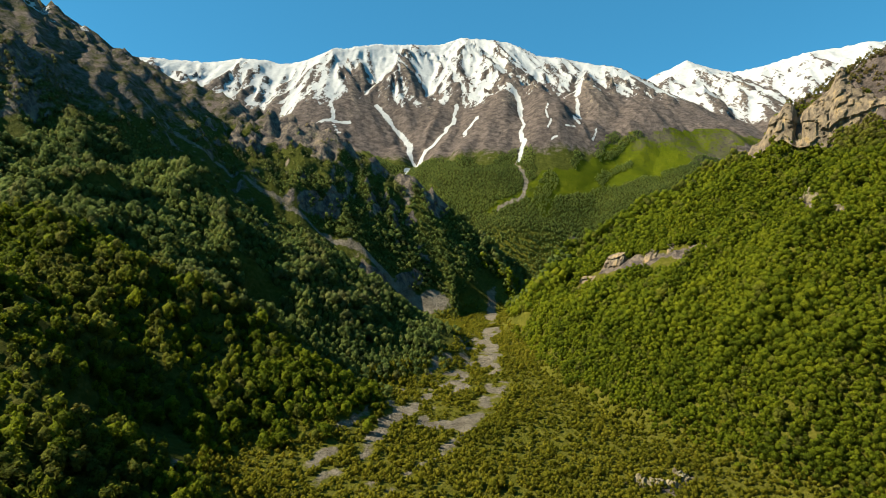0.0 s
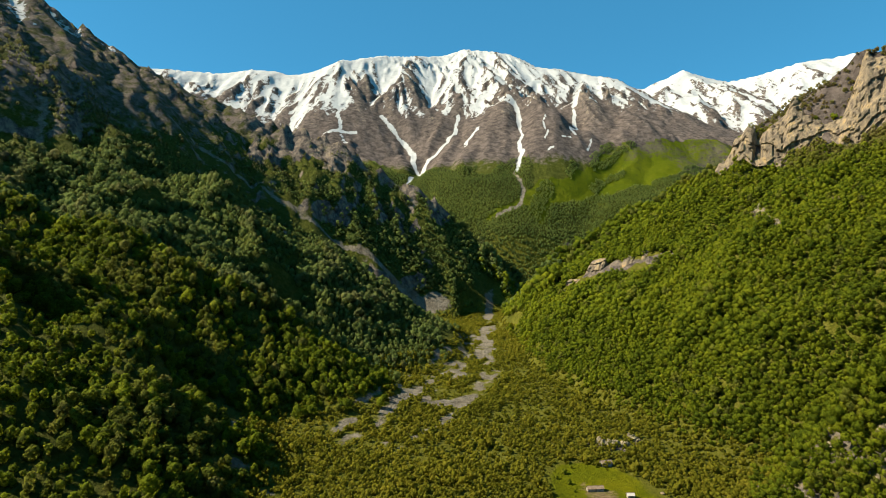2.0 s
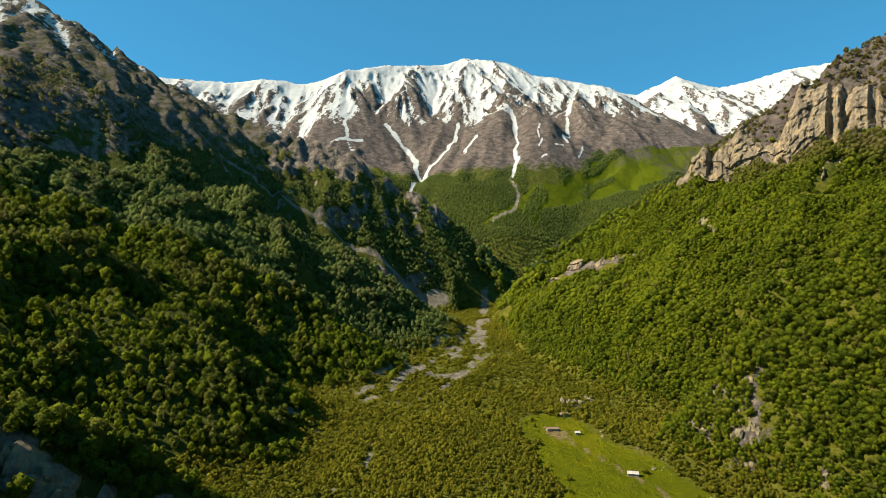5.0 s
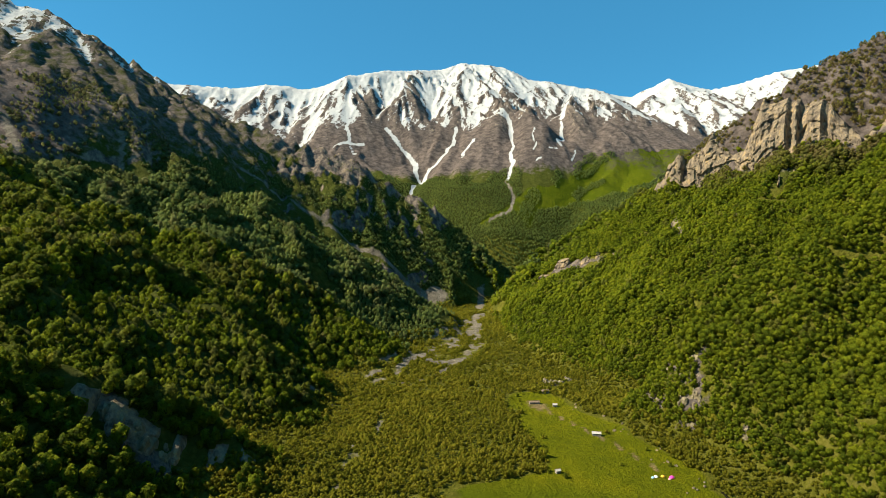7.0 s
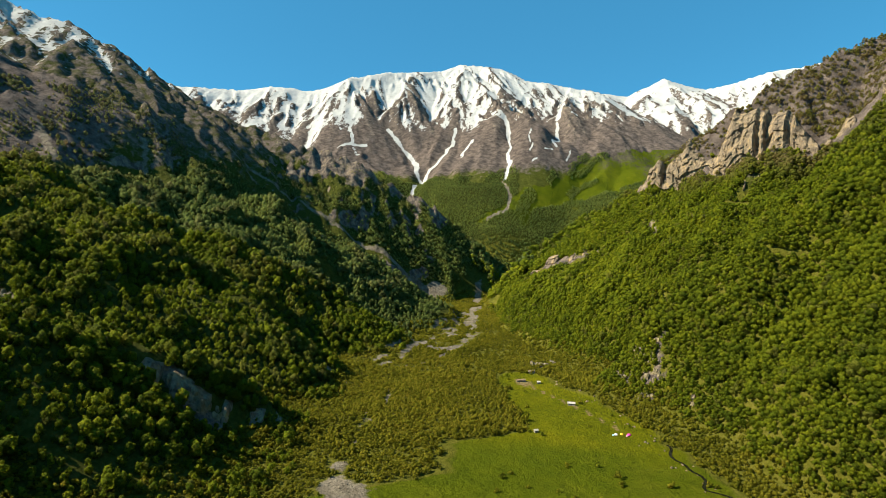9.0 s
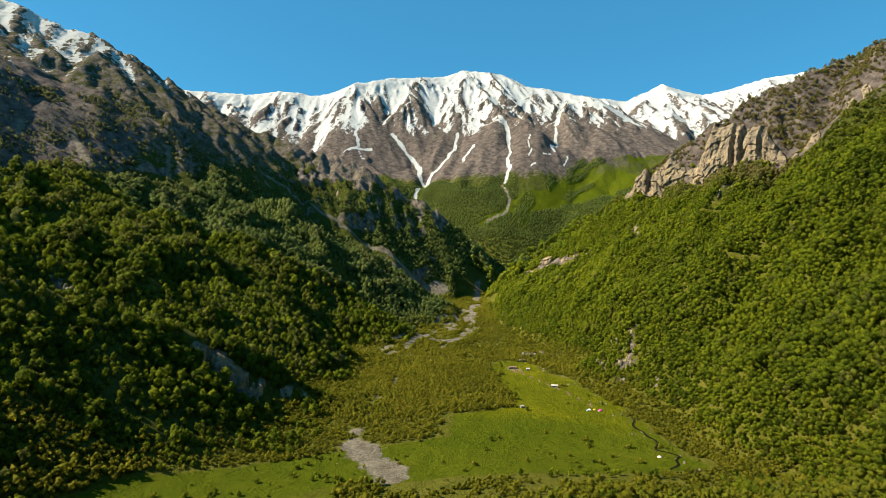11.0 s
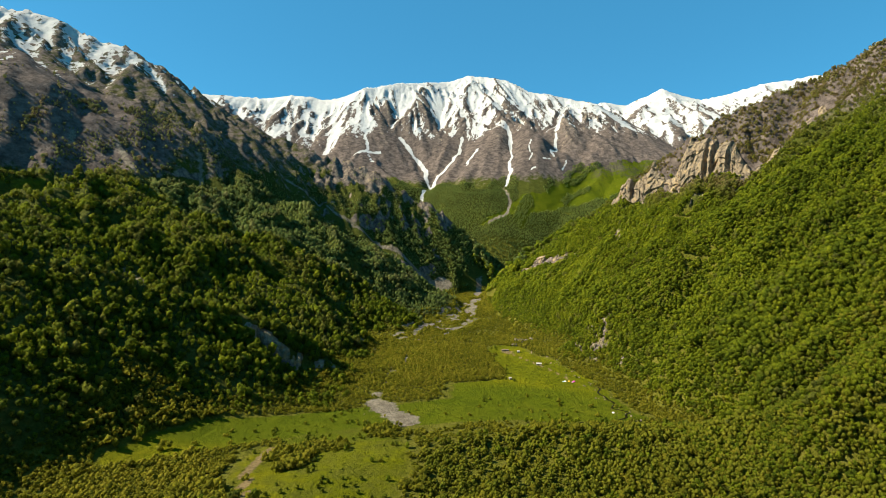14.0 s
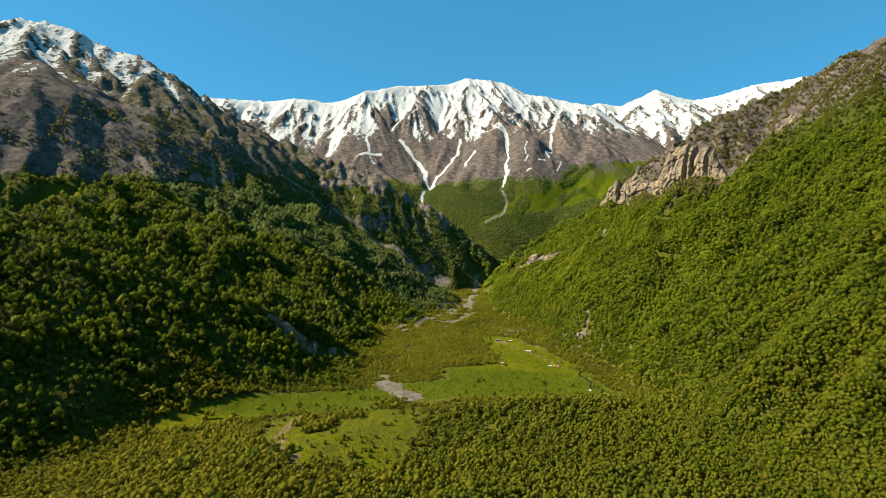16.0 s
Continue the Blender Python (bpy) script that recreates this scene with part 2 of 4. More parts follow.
RIDGES = {
    "snow_range": [(-1500, 1900, 830, .6), (-1030, 1900, 821, .72), (-823, 1950, 821, .74), (-697, 1950, 831, .78), (-521, 1950, 816, .85), (-370, 1950, 867, .88), (-203, 2050, 918, .84), (-22, 2150, 954, .78), (68, 2190, 994, .76), (248, 2150, 968, .74), (349, 2100, 899, .72), (524, 2050, 851, .7), (628, 2000, 814, .7), (689, 1900, 731, .7), (754, 1800, 636, .7), (834, 1700, 543, .6)],
    "rib_west": [(-697, 1950, 829, .95), (-683, 1780, 697, .9), (-661, 1600, 555, .8)],
    "rib_cross": [(-370, 1950, 862, 1.0), (-357, 1790, 735, .9), (-345, 1650, 611, .8), (-289, 1500, 475, .75), (-184, 1380, 387, .75)],
    "rib_mid": [(-178, 2060, 913, 1.0), (-150, 1850, 751, 1.0), (-113, 1650, 579, 1.0)],
    "rib_peak": [(68, 2190, 990, .9), (153, 1900, 803, .85), (200, 1720, 681, .8), (286, 1600, 608, .75), (290, 1470, 485, .75)],
    "rib_east": [(524, 2050, 846, .85), (431, 1750, 682, .8), (436, 1600, 570, .75), (400, 1480, 460, .75)],
    "brown_shoulder": [(431, 1750, 682, .8), (544, 1650, 603, .65), (670, 1600, 545, .6), (741, 1500, 479, .6)],
    "green_hill": [(544, 1650, 603, .8), (599, 1500, 468, .6), (444, 1350, 366, .6), (292, 1220, 252, .65), (205, 1130, 165, .9)],
    "wood_hill": [(-5, 1330, 352, .8), (9, 1290, 340, .8), (118, 1270, 335, .8), (149, 1200, 270, .8), (150, 1120, 170, .9)],
    "east_range": [(400, 2700, 900, .6), (651, 2700, 978, .6), (857, 2750, 1027, .6), (988, 2750, 1014, .6), (1183, 2750, 1113, .62), (1358, 2700, 1034, .6), (1495, 2650, 1046, .6), (1657, 2600, 1090, .6), (1905, 2550, 1122, .6), (2300, 2450, 1120, .6)],
    "west_massif": [(-1700, 800, 760, .6), (-1150, 870, 722, .64), (-1040, 870, 722, .66), (-936, 880, 686, .68), (-800, 900, 635, .68), (-750, 950, 611, .68), (-656, 1000, 548, .66), (-564, 1000, 492, .66), (-429, 990, 424, .72)],
    "west_crest": [(-429, 990, 424, .72), (-317, 980, 391, .74), (-193, 950, 345, 1.0), (-135, 945, 296, 1.15), (-60, 940, 265, 1.25), (6, 940, 226, 1.3), (43, 945, 189, 1.35), (90, 955, 142, 1.4), (138, 965, 104, 1.4), (165, 975, 68, 1.3)],
    "massif_shoulder": [(-1200, 560, 560, .6), (-928, 600, 520, .6), (-857, 623, 534, .7), (-797, 600, 476, .7), (-678, 580, 390, .7), (-540, 480, 275, .6), (-516, 234, 210, .6)],
    "spur_scree": [(-533, 680, 346, .6), (-418, 640, 291, .6), (-330, 620, 248, .58), (-237, 620, 192, .55), (-160, 610, 134, .52), (-97, 600, 98, .52), (-49, 590, 64, .58), (-12, 570, 30, .7), (10, 560, 14, .8)],
    "spur_middle": [(-530, 420, 260, .6), (-462, 330, 209, .6), (-384, 300, 175, .5), (-300, 270, 138, .55), (-214, 230, 88, .6), (-160, 215, 42, .7), (-125, 205, 12, .7)],
    "spur_bench": [(-385, 185, 156, .8), (-310, 180, 122, .95), (-262, 172, 98, 1.05), (-212, 200, 84, 1.1), (-165, 195, 46, 1.0), (-135, 185, 16, 1.0)],
    "spur_slope": [(-540, 480, 270, .6), (-400, 500, 230, .6), (-311, 483, 205, .65), (-200, 430, 122, .62), (-103, 385, 62, .6), (-58, 375, 34, .6)],
    "spur_near": [(-610, -330, 205, .60), (-520, -190, 172, .61), (-425, -80, 148, .66), (-355, -30, 140, .74), (-300, 0, 118, .82), (-255, 20, 95, .82), (-208, 46, 72, .82), (-179, 64, 58, .8), (-129, 84, 32, .8), (-106, 88, 16, .8), (-84, 92, 0, .8)],
    "spur_back": [(-700, 20, 240, .5), (-560, 60, 190, .55), (-450, 110, 163, .6), (-385, 175, 148, .6)],
    "east_apron": [(92, 730, 60, 1.3), (100, 685, 80, 1.2), (120, 650, 101, 1.05), (150, 620, 116, .9), (188, 600, 142, .8), (240, 580, 179, .76), (304, 550, 207, .68), (360, 500, 226, .66), (430, 440, 255, .66), (520, 380, 300, .85), (600, 300, 340, .95)],
    "east_crag": [(300, 562, 222, 1.5), (332, 540, 264, 1.9), (392, 500, 314, 2.1), (421, 480, 337, 2.1), (498, 470, 390, 1.7), (607, 450, 417, 1.3), (625, 400, 445, 1.1), (698, 350, 486, 1.1), (860, 250, 540, 1.0)],
    "east_wall": [(698, 350, 480, .95), (720, 100, 482, .845), (715, -100, 450, .85), (690, -350, 400, .77), (650, -700, 360, .7), (600, -1200, 340, .6)],
    "east_spur": [(560, 150, 375, .9), (439, 136, 268, .9), (361, 118, 200, .9), (266, 140, 132, .95), (219, 180, 96, .95), (165, 180, 35, .9)],
    "east_back": [(180, 790, 140, .9), (272, 760, 200, .9), (400, 700, 265, .9), (500, 600, 330, .8)],
    "front_mound": [(-90, -210, -6, .22), (-20, -130, 0, .25), (60, -110, 7, .25), (160, -140, 18, .3), (300, -200, 55, .4)],
    "south_hills": [(-900, -900, 220, .4), (-500, -1300, 160, .35), (0, -1500, 120, .3), (500, -1300, 200, .35)],
}
# beyond this many metres from the crest a ridge falls more steeply
REACH = {"west_massif": (380, .5), "west_crest": (210, .8), "massif_shoulder": (140, .4), "spur_scree": (190, .4), "spur_slope": (120, .35), "spur_middle": (110, .4), "spur_near": (190, .4), "east_apron": (200, .3), "east_wall": (505, 1.1), "east_spur": (40, .5), "east_crag": (60, .8)}
FAR = ("snow_range", "rib_west", "rib_cross", "rib_mid", "rib_peak", "rib_east", "brown_shoulder", "green_hill", "wood_hill", "east_range")


def valley(x, y):
    return np.interp(y, (-4000, -700, -400, 0, 120, 337, 600, 870, 1000, 1100, 1300, 4000), (-60, -20, -10, -4, 5, 17, 32, 50, 70, 100, 170, 400))


def part_height(name, i, x, y):
    wobble = 0.045 if name in FAR else 0.08 if name in ("front_mound", "east_apron") else 0.11
    return ridge(x, y, RIDGES[name], wobble, 90.0 if name in FAR else 60.0, 11 + 3 * i, *REACH.get(name, (1e6, 0))) - (0.15 * np.maximum(1350 - y, 0) + 0.9 * np.maximum(1130 - y, 0) + (name != "green_hill") * 0.38 * np.maximum(1480 - y, 0) * step(100, 520, x) if name in FAR else 0)


def shoulder(x, y):
    """The smooth brown flank below the snowy massif."""
    return step(-470, -560, x) * step(700, 620, y) * step(250, 330, y)


def height(x, y):
    k = 8.0
    total = np.exp(np.clip((valley(x, y) - 100) / k, -120, 300))
    for i, name in enumerate(RIDGES):
        total = total + np.exp(np.clip((part_height(name, i, x, y) - 100) / k, -120, 300))
    h = 100 + k * np.log(total)
    up = step(8, 60, h - valley(x, y))
    far = step(1150, 1500, y) * step(330, 480, h)
    warp = 60 * fbm(x, y, 420, 2, 91)
    ribs = 1 - np.abs(fbm(x + warp + 0.30 * y, y * 0.12, 95, 4, 71))
    ribs2 = 1 - np.abs(fbm(x - warp - 0.30 * y, y * 0.14, 64, 4, 77))
    calm = 0.2 + 0.8 * step(10, 90, np.minimum(along(x, y, RIDGES["snow_range"]), along(x, y, RIDGES["east_range"])))
    h = h + far * calm * (14 * (ribs - 0.75) + 6 * (ribs2 - 0.75))
    h = h + up * (9 * fbm(x, y, 110, 4, 3) + (1 - far) * 3.0 * fbm(x, y, 24, 3, 8))
    crag = step(290, 400, h) * step(200, 600, y) * (1 - far) * step(-100, -200, x) * (1 - 0.6 * shoulder(x, y))
    h = h + crag * 20 * (0.25 - np.abs(fbm(x + 0.45 * y, 0.35 * y, 85, 5, 33, 0.6)))
    face = (0.12 + 0.88 * step(6, 40, along(x, y, RIDGES["east_crag"]))) * step(190, 250, h) * step(290, 330, x) * step(640, 600, x) * step(370, 420, y) * step(580, 540, y)
    h = h + face * 34 * (0.26 - np.abs(fbm(0.92 * x - 0.39 * y, 0.35 * (0.39 * x + 0.92 * y), 52, 4, 35, 0.55)))
    flute = 0.28 - np.abs(fbm(0.92 * x - 0.39 * y, 0.4 * (0.39 * x + 0.92 * y), 20, 3, 38, 0.6))
    h = h + face * 14 * flute
    runnel = step(150, 230, x) * step(620, 560, y) * step(20, 70, h - valley(x, y))
    h = h + runnel * 34 * (np.abs(fbm(0.25 * x, y + 0.35 * x, 80, 4, 39)) - 0.22)
    west = step(-90, -170, x) * step(720, 640, y) * step(20, 70, h - valley(x, y))
    h = h + west * step(330, 240, h) * (12 + 48 * step(120, 200, y)) * (0.2 - np.abs(fbm(x + 0.5 * y, y - 0.5 * x, 105, 3, 42)))
    torn = step(150, 230, h) * step(-420, -330, x) * step(120, 40, x) * step(760, 820, y) * step(1040, 1000, y)
    h = h + torn * (34 * (0.25 - np.abs(fbm(x + 0.3 * y, y * 0.35, 60, 4, 37, 0.6))) + 14 * (0.25 - np.abs(fbm(x - 0.2 * y, y * 0.4, 24, 2, 49))))
    foot = np.interp(y, (300, 350, 420, 480, 600, 660, 740, 800), (132, 122, 96, 88, 84, 76, 74, 84)) + 6 * fbm(x * 0.2, y, 45, 3, 44)
    low = valley(x, y) + 3 + 1.8 * np.maximum(x - foot, 0) + 0.012 * np.maximum(x - foot, 0) ** 2
    h = np.where((x > 20) & (y > 300) & (y < 830), np.minimum(h, low), h)
    return h + (1 - up) * 1.2 * fbm(x, y, 60, 3, 5), ribs, ribs2
# ---- end of land ----


def spaced(a, b, gap):
    return list(np.arange(a, b, gap))


def growing(a, gap, end):
    out, v = [], a
    while abs(v) < abs(end):
        out.append(v)
        v += gap
        gap *= 1.35
    return out + [end]


XS = np.array(growing(-1312, -20, -4300)[::-1] + spaced(-1300, -750, 8) + spaced(-750, 900, 6) + spaced(900, 2200, 13) + growing(2210, 20, 4300))
YS = np.array(growing(-712, -20, -4000)[::-1] + spaced(-700, -400, 20) + spaced(-400, 1000, 6) + spaced(1000, 2300, 8) + spaced(2300, 2900, 12) + growing(2915, 25, 4200))
GX, GY = np.meshgrid(XS, YS)
GZ, RIBS, RIBS2 = height(GX, GY)


def gullies(x, y, gx, gy, wave, amp, octaves, seed):
    """Branching ribs and gullies that run down the slope: their height, and -1 in a gully to 1 on a rib."""
    total, sign, norm = np.zeros(x.shape), np.zeros(x.shape), 0.0
    for k in range(octaves):
        run = np.hypot(gx, gy) + 1e-6
        sx, sy, size = -gy / run, gx / run, wave * 1.4
        cx, cy = np.floor(x / size), np.floor(y / size)
        c, s = np.zeros(x.shape), np.zeros(x.shape)
        for i in (-1, 0, 1):
            for j in (-1, 0, 1):
                qx = (cx + i + 0.15 + 0.7 * value_noise(cx + i, cy + j, seed + 7 * k)) * size
                qy = (cy + j + 0.15 + 0.7 * value_noise(cx + i, cy + j, seed + 7 * k + 3)) * size
                w = np.exp(-2.2 * ((x - qx) ** 2 + (y - qy) ** 2) / size ** 2)
                a = ((x - qx) * sx + (y - qy) * sy) * 2 * math.pi / wave
                c, s = c + w * np.cos(a), s + w * np.sin(a)
        m = np.hypot(c, s) + 1e-9
        c, s = c / m, s / m
        rib = 1 - 2 * np.sqrt(np.clip((1 - c) / 2, 0, 1))
        fade = step(0.12, 0.45, run)
        total, sign, norm = total + amp * rib * fade, sign + rib * fade * 0.8 ** k, norm + 0.8 ** k
        push = -amp * s * math.pi / wave * fade
        gx, gy = gx + push * sx, gy + push * sy
        wave, amp = wave * 0.52, amp * 0.42
    return total, sign / norm


SNOW_GULLIES = [[(-103, 1315), (-62, 1409), (-105, 1531), (-141, 1592), (-204, 1680)], [(-62, 1409), (-28, 1474), (25, 1582), (40, 1680)], [(166, 1324), (210, 1496), (212, 1560), (218, 1642)], [(345, 1465), (372, 1560), (400, 1680), (422, 1800)], [(-450, 1560), (-460, 1652), (-487, 1846)]]
GRAD_Y, GRAD_X = np.gradient(GZ, YS, XS)
CREST = np.minimum(along(GX, GY, RIDGES["snow_range"]), along(GX, GY, RIDGES["east_range"]))
CREST = np.minimum(CREST, np.minimum(along(GX, GY, RIDGES["west_massif"]), along(GX, GY, RIDGES["west_crest"])))
DEEP = step(1100, 1300, GY) * (0.3 * step(280, 420, GZ) + 0.7 * step(560, 720, GZ))
HIGH = np.where(GX < -60, step(220, 330, GZ), 0) * step(300, 500, GY) * (1 - step(1080, 1150, GY))
WOODED = np.where(GX < -60, 0.35 + 0.65 * step(120, 200, GY), 0.7) * step(12, 60, GZ - valley(GX, GY)) * (1 - step(1000, 1100, GY)) * (1 - HIGH)
TRIM = np.where(GY > 1080, 0.25, 0.7) + np.where(GY > 1080, 0.75, 0.3) * step(8, 70, CREST)
FAR_CUT, FAR_RIB = gullies(GX, GY, GRAD_X, GRAD_Y, 210, 12, 4, 501)
MID_CUT, MID_RIB = gullies(GX, GY, GRAD_X, GRAD_Y, 78, 7.5, 4, 601)
LOW_CUT, LOW_RIB = gullies(GX, GY, GRAD_X, GRAD_Y, 75, 6, 2, 701)
GZ = GZ + TRIM * (DEEP * FAR_CUT + HIGH * MID_CUT * (1 - 0.55 * shoulder(GX, GY))) + WOODED * LOW_CUT
for route in SNOW_GULLIES:
    GZ = GZ - 14 * step(45, 5, along(GX, GY, route))
RIB = np.where(GY > 1090, FAR_RIB, np.where(HIGH > 0.3, MID_RIB, LOW_RIB))
GRAD_Y, GRAD_X = np.gradient(GZ, YS, XS)
STEEP = np.hypot(GRAD_X, GRAD_Y)


def lookup(table, x, y):
    i, j = np.clip(np.searchsorted(XS, x) - 1, 0, len(XS) - 2), np.clip(np.searchsorted(YS, y) - 1, 0, len(YS) - 2)
    u, v = (x - XS[i]) / (XS[i + 1] - XS[i]), (y - YS[j]) / (YS[j + 1] - YS[j])
    return (table[j, i] * (1 - u) + table[j, i + 1] * u) * (1 - v) + (table[j + 1, i] * (1 - u) + table[j + 1, i + 1] * u) * v


def ground_at(x, y):
    return float(lookup(GZ, np.array([float(x)]), np.array([float(y)]))[0])


def meadow_mask(x, y):
    """The grazed flat by the huts and its arm along the foot of the near spur."""
    n = 9 * fbm(x, y, 38, 4, 51) + 9 * fbm(x, y, 16, 3, 55)
    left = np.interp(y, (-150, -112, -77, -44, -19, 6, 22, 66, 84, 139, 229, 245), (-214, -200, -179, -125, -84, -32, 10, 6, 58, 61, 51, 60)) + n
    right = np.interp(y, (-150, -140, -112, -95, -84, -70, -60, -56, -50, -42, 97, 245), (-206, -182, -143, -108, -88, -62, -30, 40, 116, 166, 147, 95)) + 0.6 * n
    return step(-9, 11, x - left) * step(-9, 11, right - x) * step(-155, -146, y) * step(252, 240, y + n)


def clearing_mask(x, y):
    """The open grass on the front mound."""
    n = 8 * fbm(x, y, 30, 4, 53)
    left = np.interp(y, (-235, -215, -168, -122, -71, -50), (-70, -92, -122, -124, -90, -50)) + n
    right = np.interp(y, (-235, -195, -155, -110, -70, -50), (-30, -16, -10, -14, -22, -36)) - n
    return step(-10, 8, x - left) * step(-10, 8, right - x) * step(-238, -225, y) * step(-46, -56, y)


STREAMS = {  # bright bare gravel: (half width, line)
    "upper": (8, [(76, 868), (70, 830), (62, 740), (50, 640), (39, 598), (17, 566), (21, 530)]),
    "west": (5, [(19, 540), (21, 517), (2, 470), (-19, 431), (-30, 380), (-41, 325), (-60, 270)]),
    "east": (5, [(50, 600), (40, 540), (37, 495), (36, 440), (21, 373), (-12, 352)]),
    "middle": (3, [(20, 500), (12, 440), (-8, 390), (-14, 350)]),
    "bend": (3.5, [(-120, 262), (-100, 250), (-92, 228), (-104, 214), (-84, 205), (-66, 205)]),
    "trickle": (1.6, [(-40, 210), (-46, 150), (-54, 90), (-62, 40)]),
}
SNOW_LINES = [  # (half width, line): gullies that keep their snow far down
    (6.5, [(-103, 1315), (-85, 1376), (-62, 1409)]), (9.4, [(-62, 1409), (-105, 1531), (-141, 1592), (-204, 1680)]), (7.2, [(-62, 1409), (-28, 1474), (25, 1582), (40, 1680)]),
    (9.4, [(-342, 1510), (-300, 1536), (-262, 1554)]), (6.5, [(-340, 1760), (-318, 1626), (-302, 1540)]), (3.6, [(-291, 1521), (-268, 1480)]),
    (9.4, [(202, 1690), (218, 1642), (212, 1560)]), (6.5, [(212, 1570), (210, 1496), (193, 1400), (166, 1324)]), (5.8, [(121, 1707), (201, 1665)]),
    (10.1, [(422, 1800), (405, 1700)]), (5.8, [(400, 1680), (372, 1560), (345, 1465)]), (3.6, [(283, 1539), (264, 1423)]), (4.3, [(391, 1446), (371, 1401)]),
    (5, [(330, 1450), (308, 1436)]), (4.3, [(262, 1372), (280, 1380)]), (8.6, [(-487, 1846), (-460, 1652), (-450, 1560)]), (4.3, [(90, 1560), (60, 1480)]), (5, [(450, 1690), (470, 1700)]),
]
OUTCROPS = [(8, [(138, 575), (169, 561), (191, 523), (213, 513), (222, 470)]), (6, [(262, 372), (280, 440)]), (5, [(293, 375), (301, 364)]), (4, [(288, 156), (292, 152)]), (4, [(92, 282), (108, 274), (122, 288)]), (2.8, [(148, 200), (148, 182), (152, 174), (158, 166)]), (2.6, [(167, 190), (169, 174), (178, 153)]), (4, [(167, 151), (172, 146), (176, 142)]), (2.2, [(162, 141), (168, 134)]), (3, [(183, 104), (186, 100)]), (3, [(181, 168), (185, 164)]), (4, [(86, 742), (90, 716)]), (5, [(298, 366), (309, 350)]), (5, [(640, 388), (664, 360)]), (4, [(338, 54), (324, 76)]), (5, [(-168, 52), (-152, 50), (-136, 52)]), (4, [(-340, 126), (-318, 118)])]
CLIFFS = [
    ([(296, 560), (310, 540), (337, 508), (366, 472), (392, 442), (418, 414), (436, 395), (456, 372)], (0.62, 0.78, 50), 14, 41),
    ([(442, 356), (460, 350), (482, 354), (506, 360), (530, 358), (560, 356)], (0.45, 0.89, 34), 12, 47),
    ([(352, 357), (364, 368), (376, 374), (388, 378)], (0.5, 0.87, 14), 6, 52),
    ([(138, 577), (158, 566), (176, 545), (191, 523), (211, 512), (220, 488)], (0.62, 0.78, 22), 15, 57),
    ([(318, 372), (332, 352), (350, 338)], (0.7, 0.7, 16), 6, 61),
    ([(-186, 46), (-168, 44), (-150, 46), (-130, 52), (-112, 64), (-100, 76)], (-0.15, 0.98, 15), 3, 66),
]
GRASS = [(74, 1161), (145, 1200), (224, 1275), (290, 1285), (330, 1330), (375, 1360), (438, 1440), (500, 1450), (583, 1470), (700, 1495), (813, 1510), (900, 1480), (717, 1405), (512, 1286), (430, 1272), (320, 1245), (239, 1212), (205, 1150), (176, 1206), (112, 1169)]
GROVES = [(9, [(368, 1352), (404, 1410), (441, 1448)]), (10, [(392, 1360), (450, 1412), (504, 1442)]), (13, [(352, 1280), (400, 1320), (436, 1340)]), (20, [(192, 1165), (214, 1210), (240, 1258)]), (8, [(300, 1300), (318, 1330)]), (30, [(280, 1195), (370, 1235), (440, 1250), (540, 1280), (640, 1330)])]



def inside(x, y, ring):
    odd = np.zeros(x.shape, bool)
    for (ax, ay), (bx, by) in zip(ring, ring[1:] + ring[:1]):
        odd ^= ((ay > y) != (by > y)) & (x < (bx - ax) * (y - ay) / (by - ay + 1e-9) + ax)
    return odd


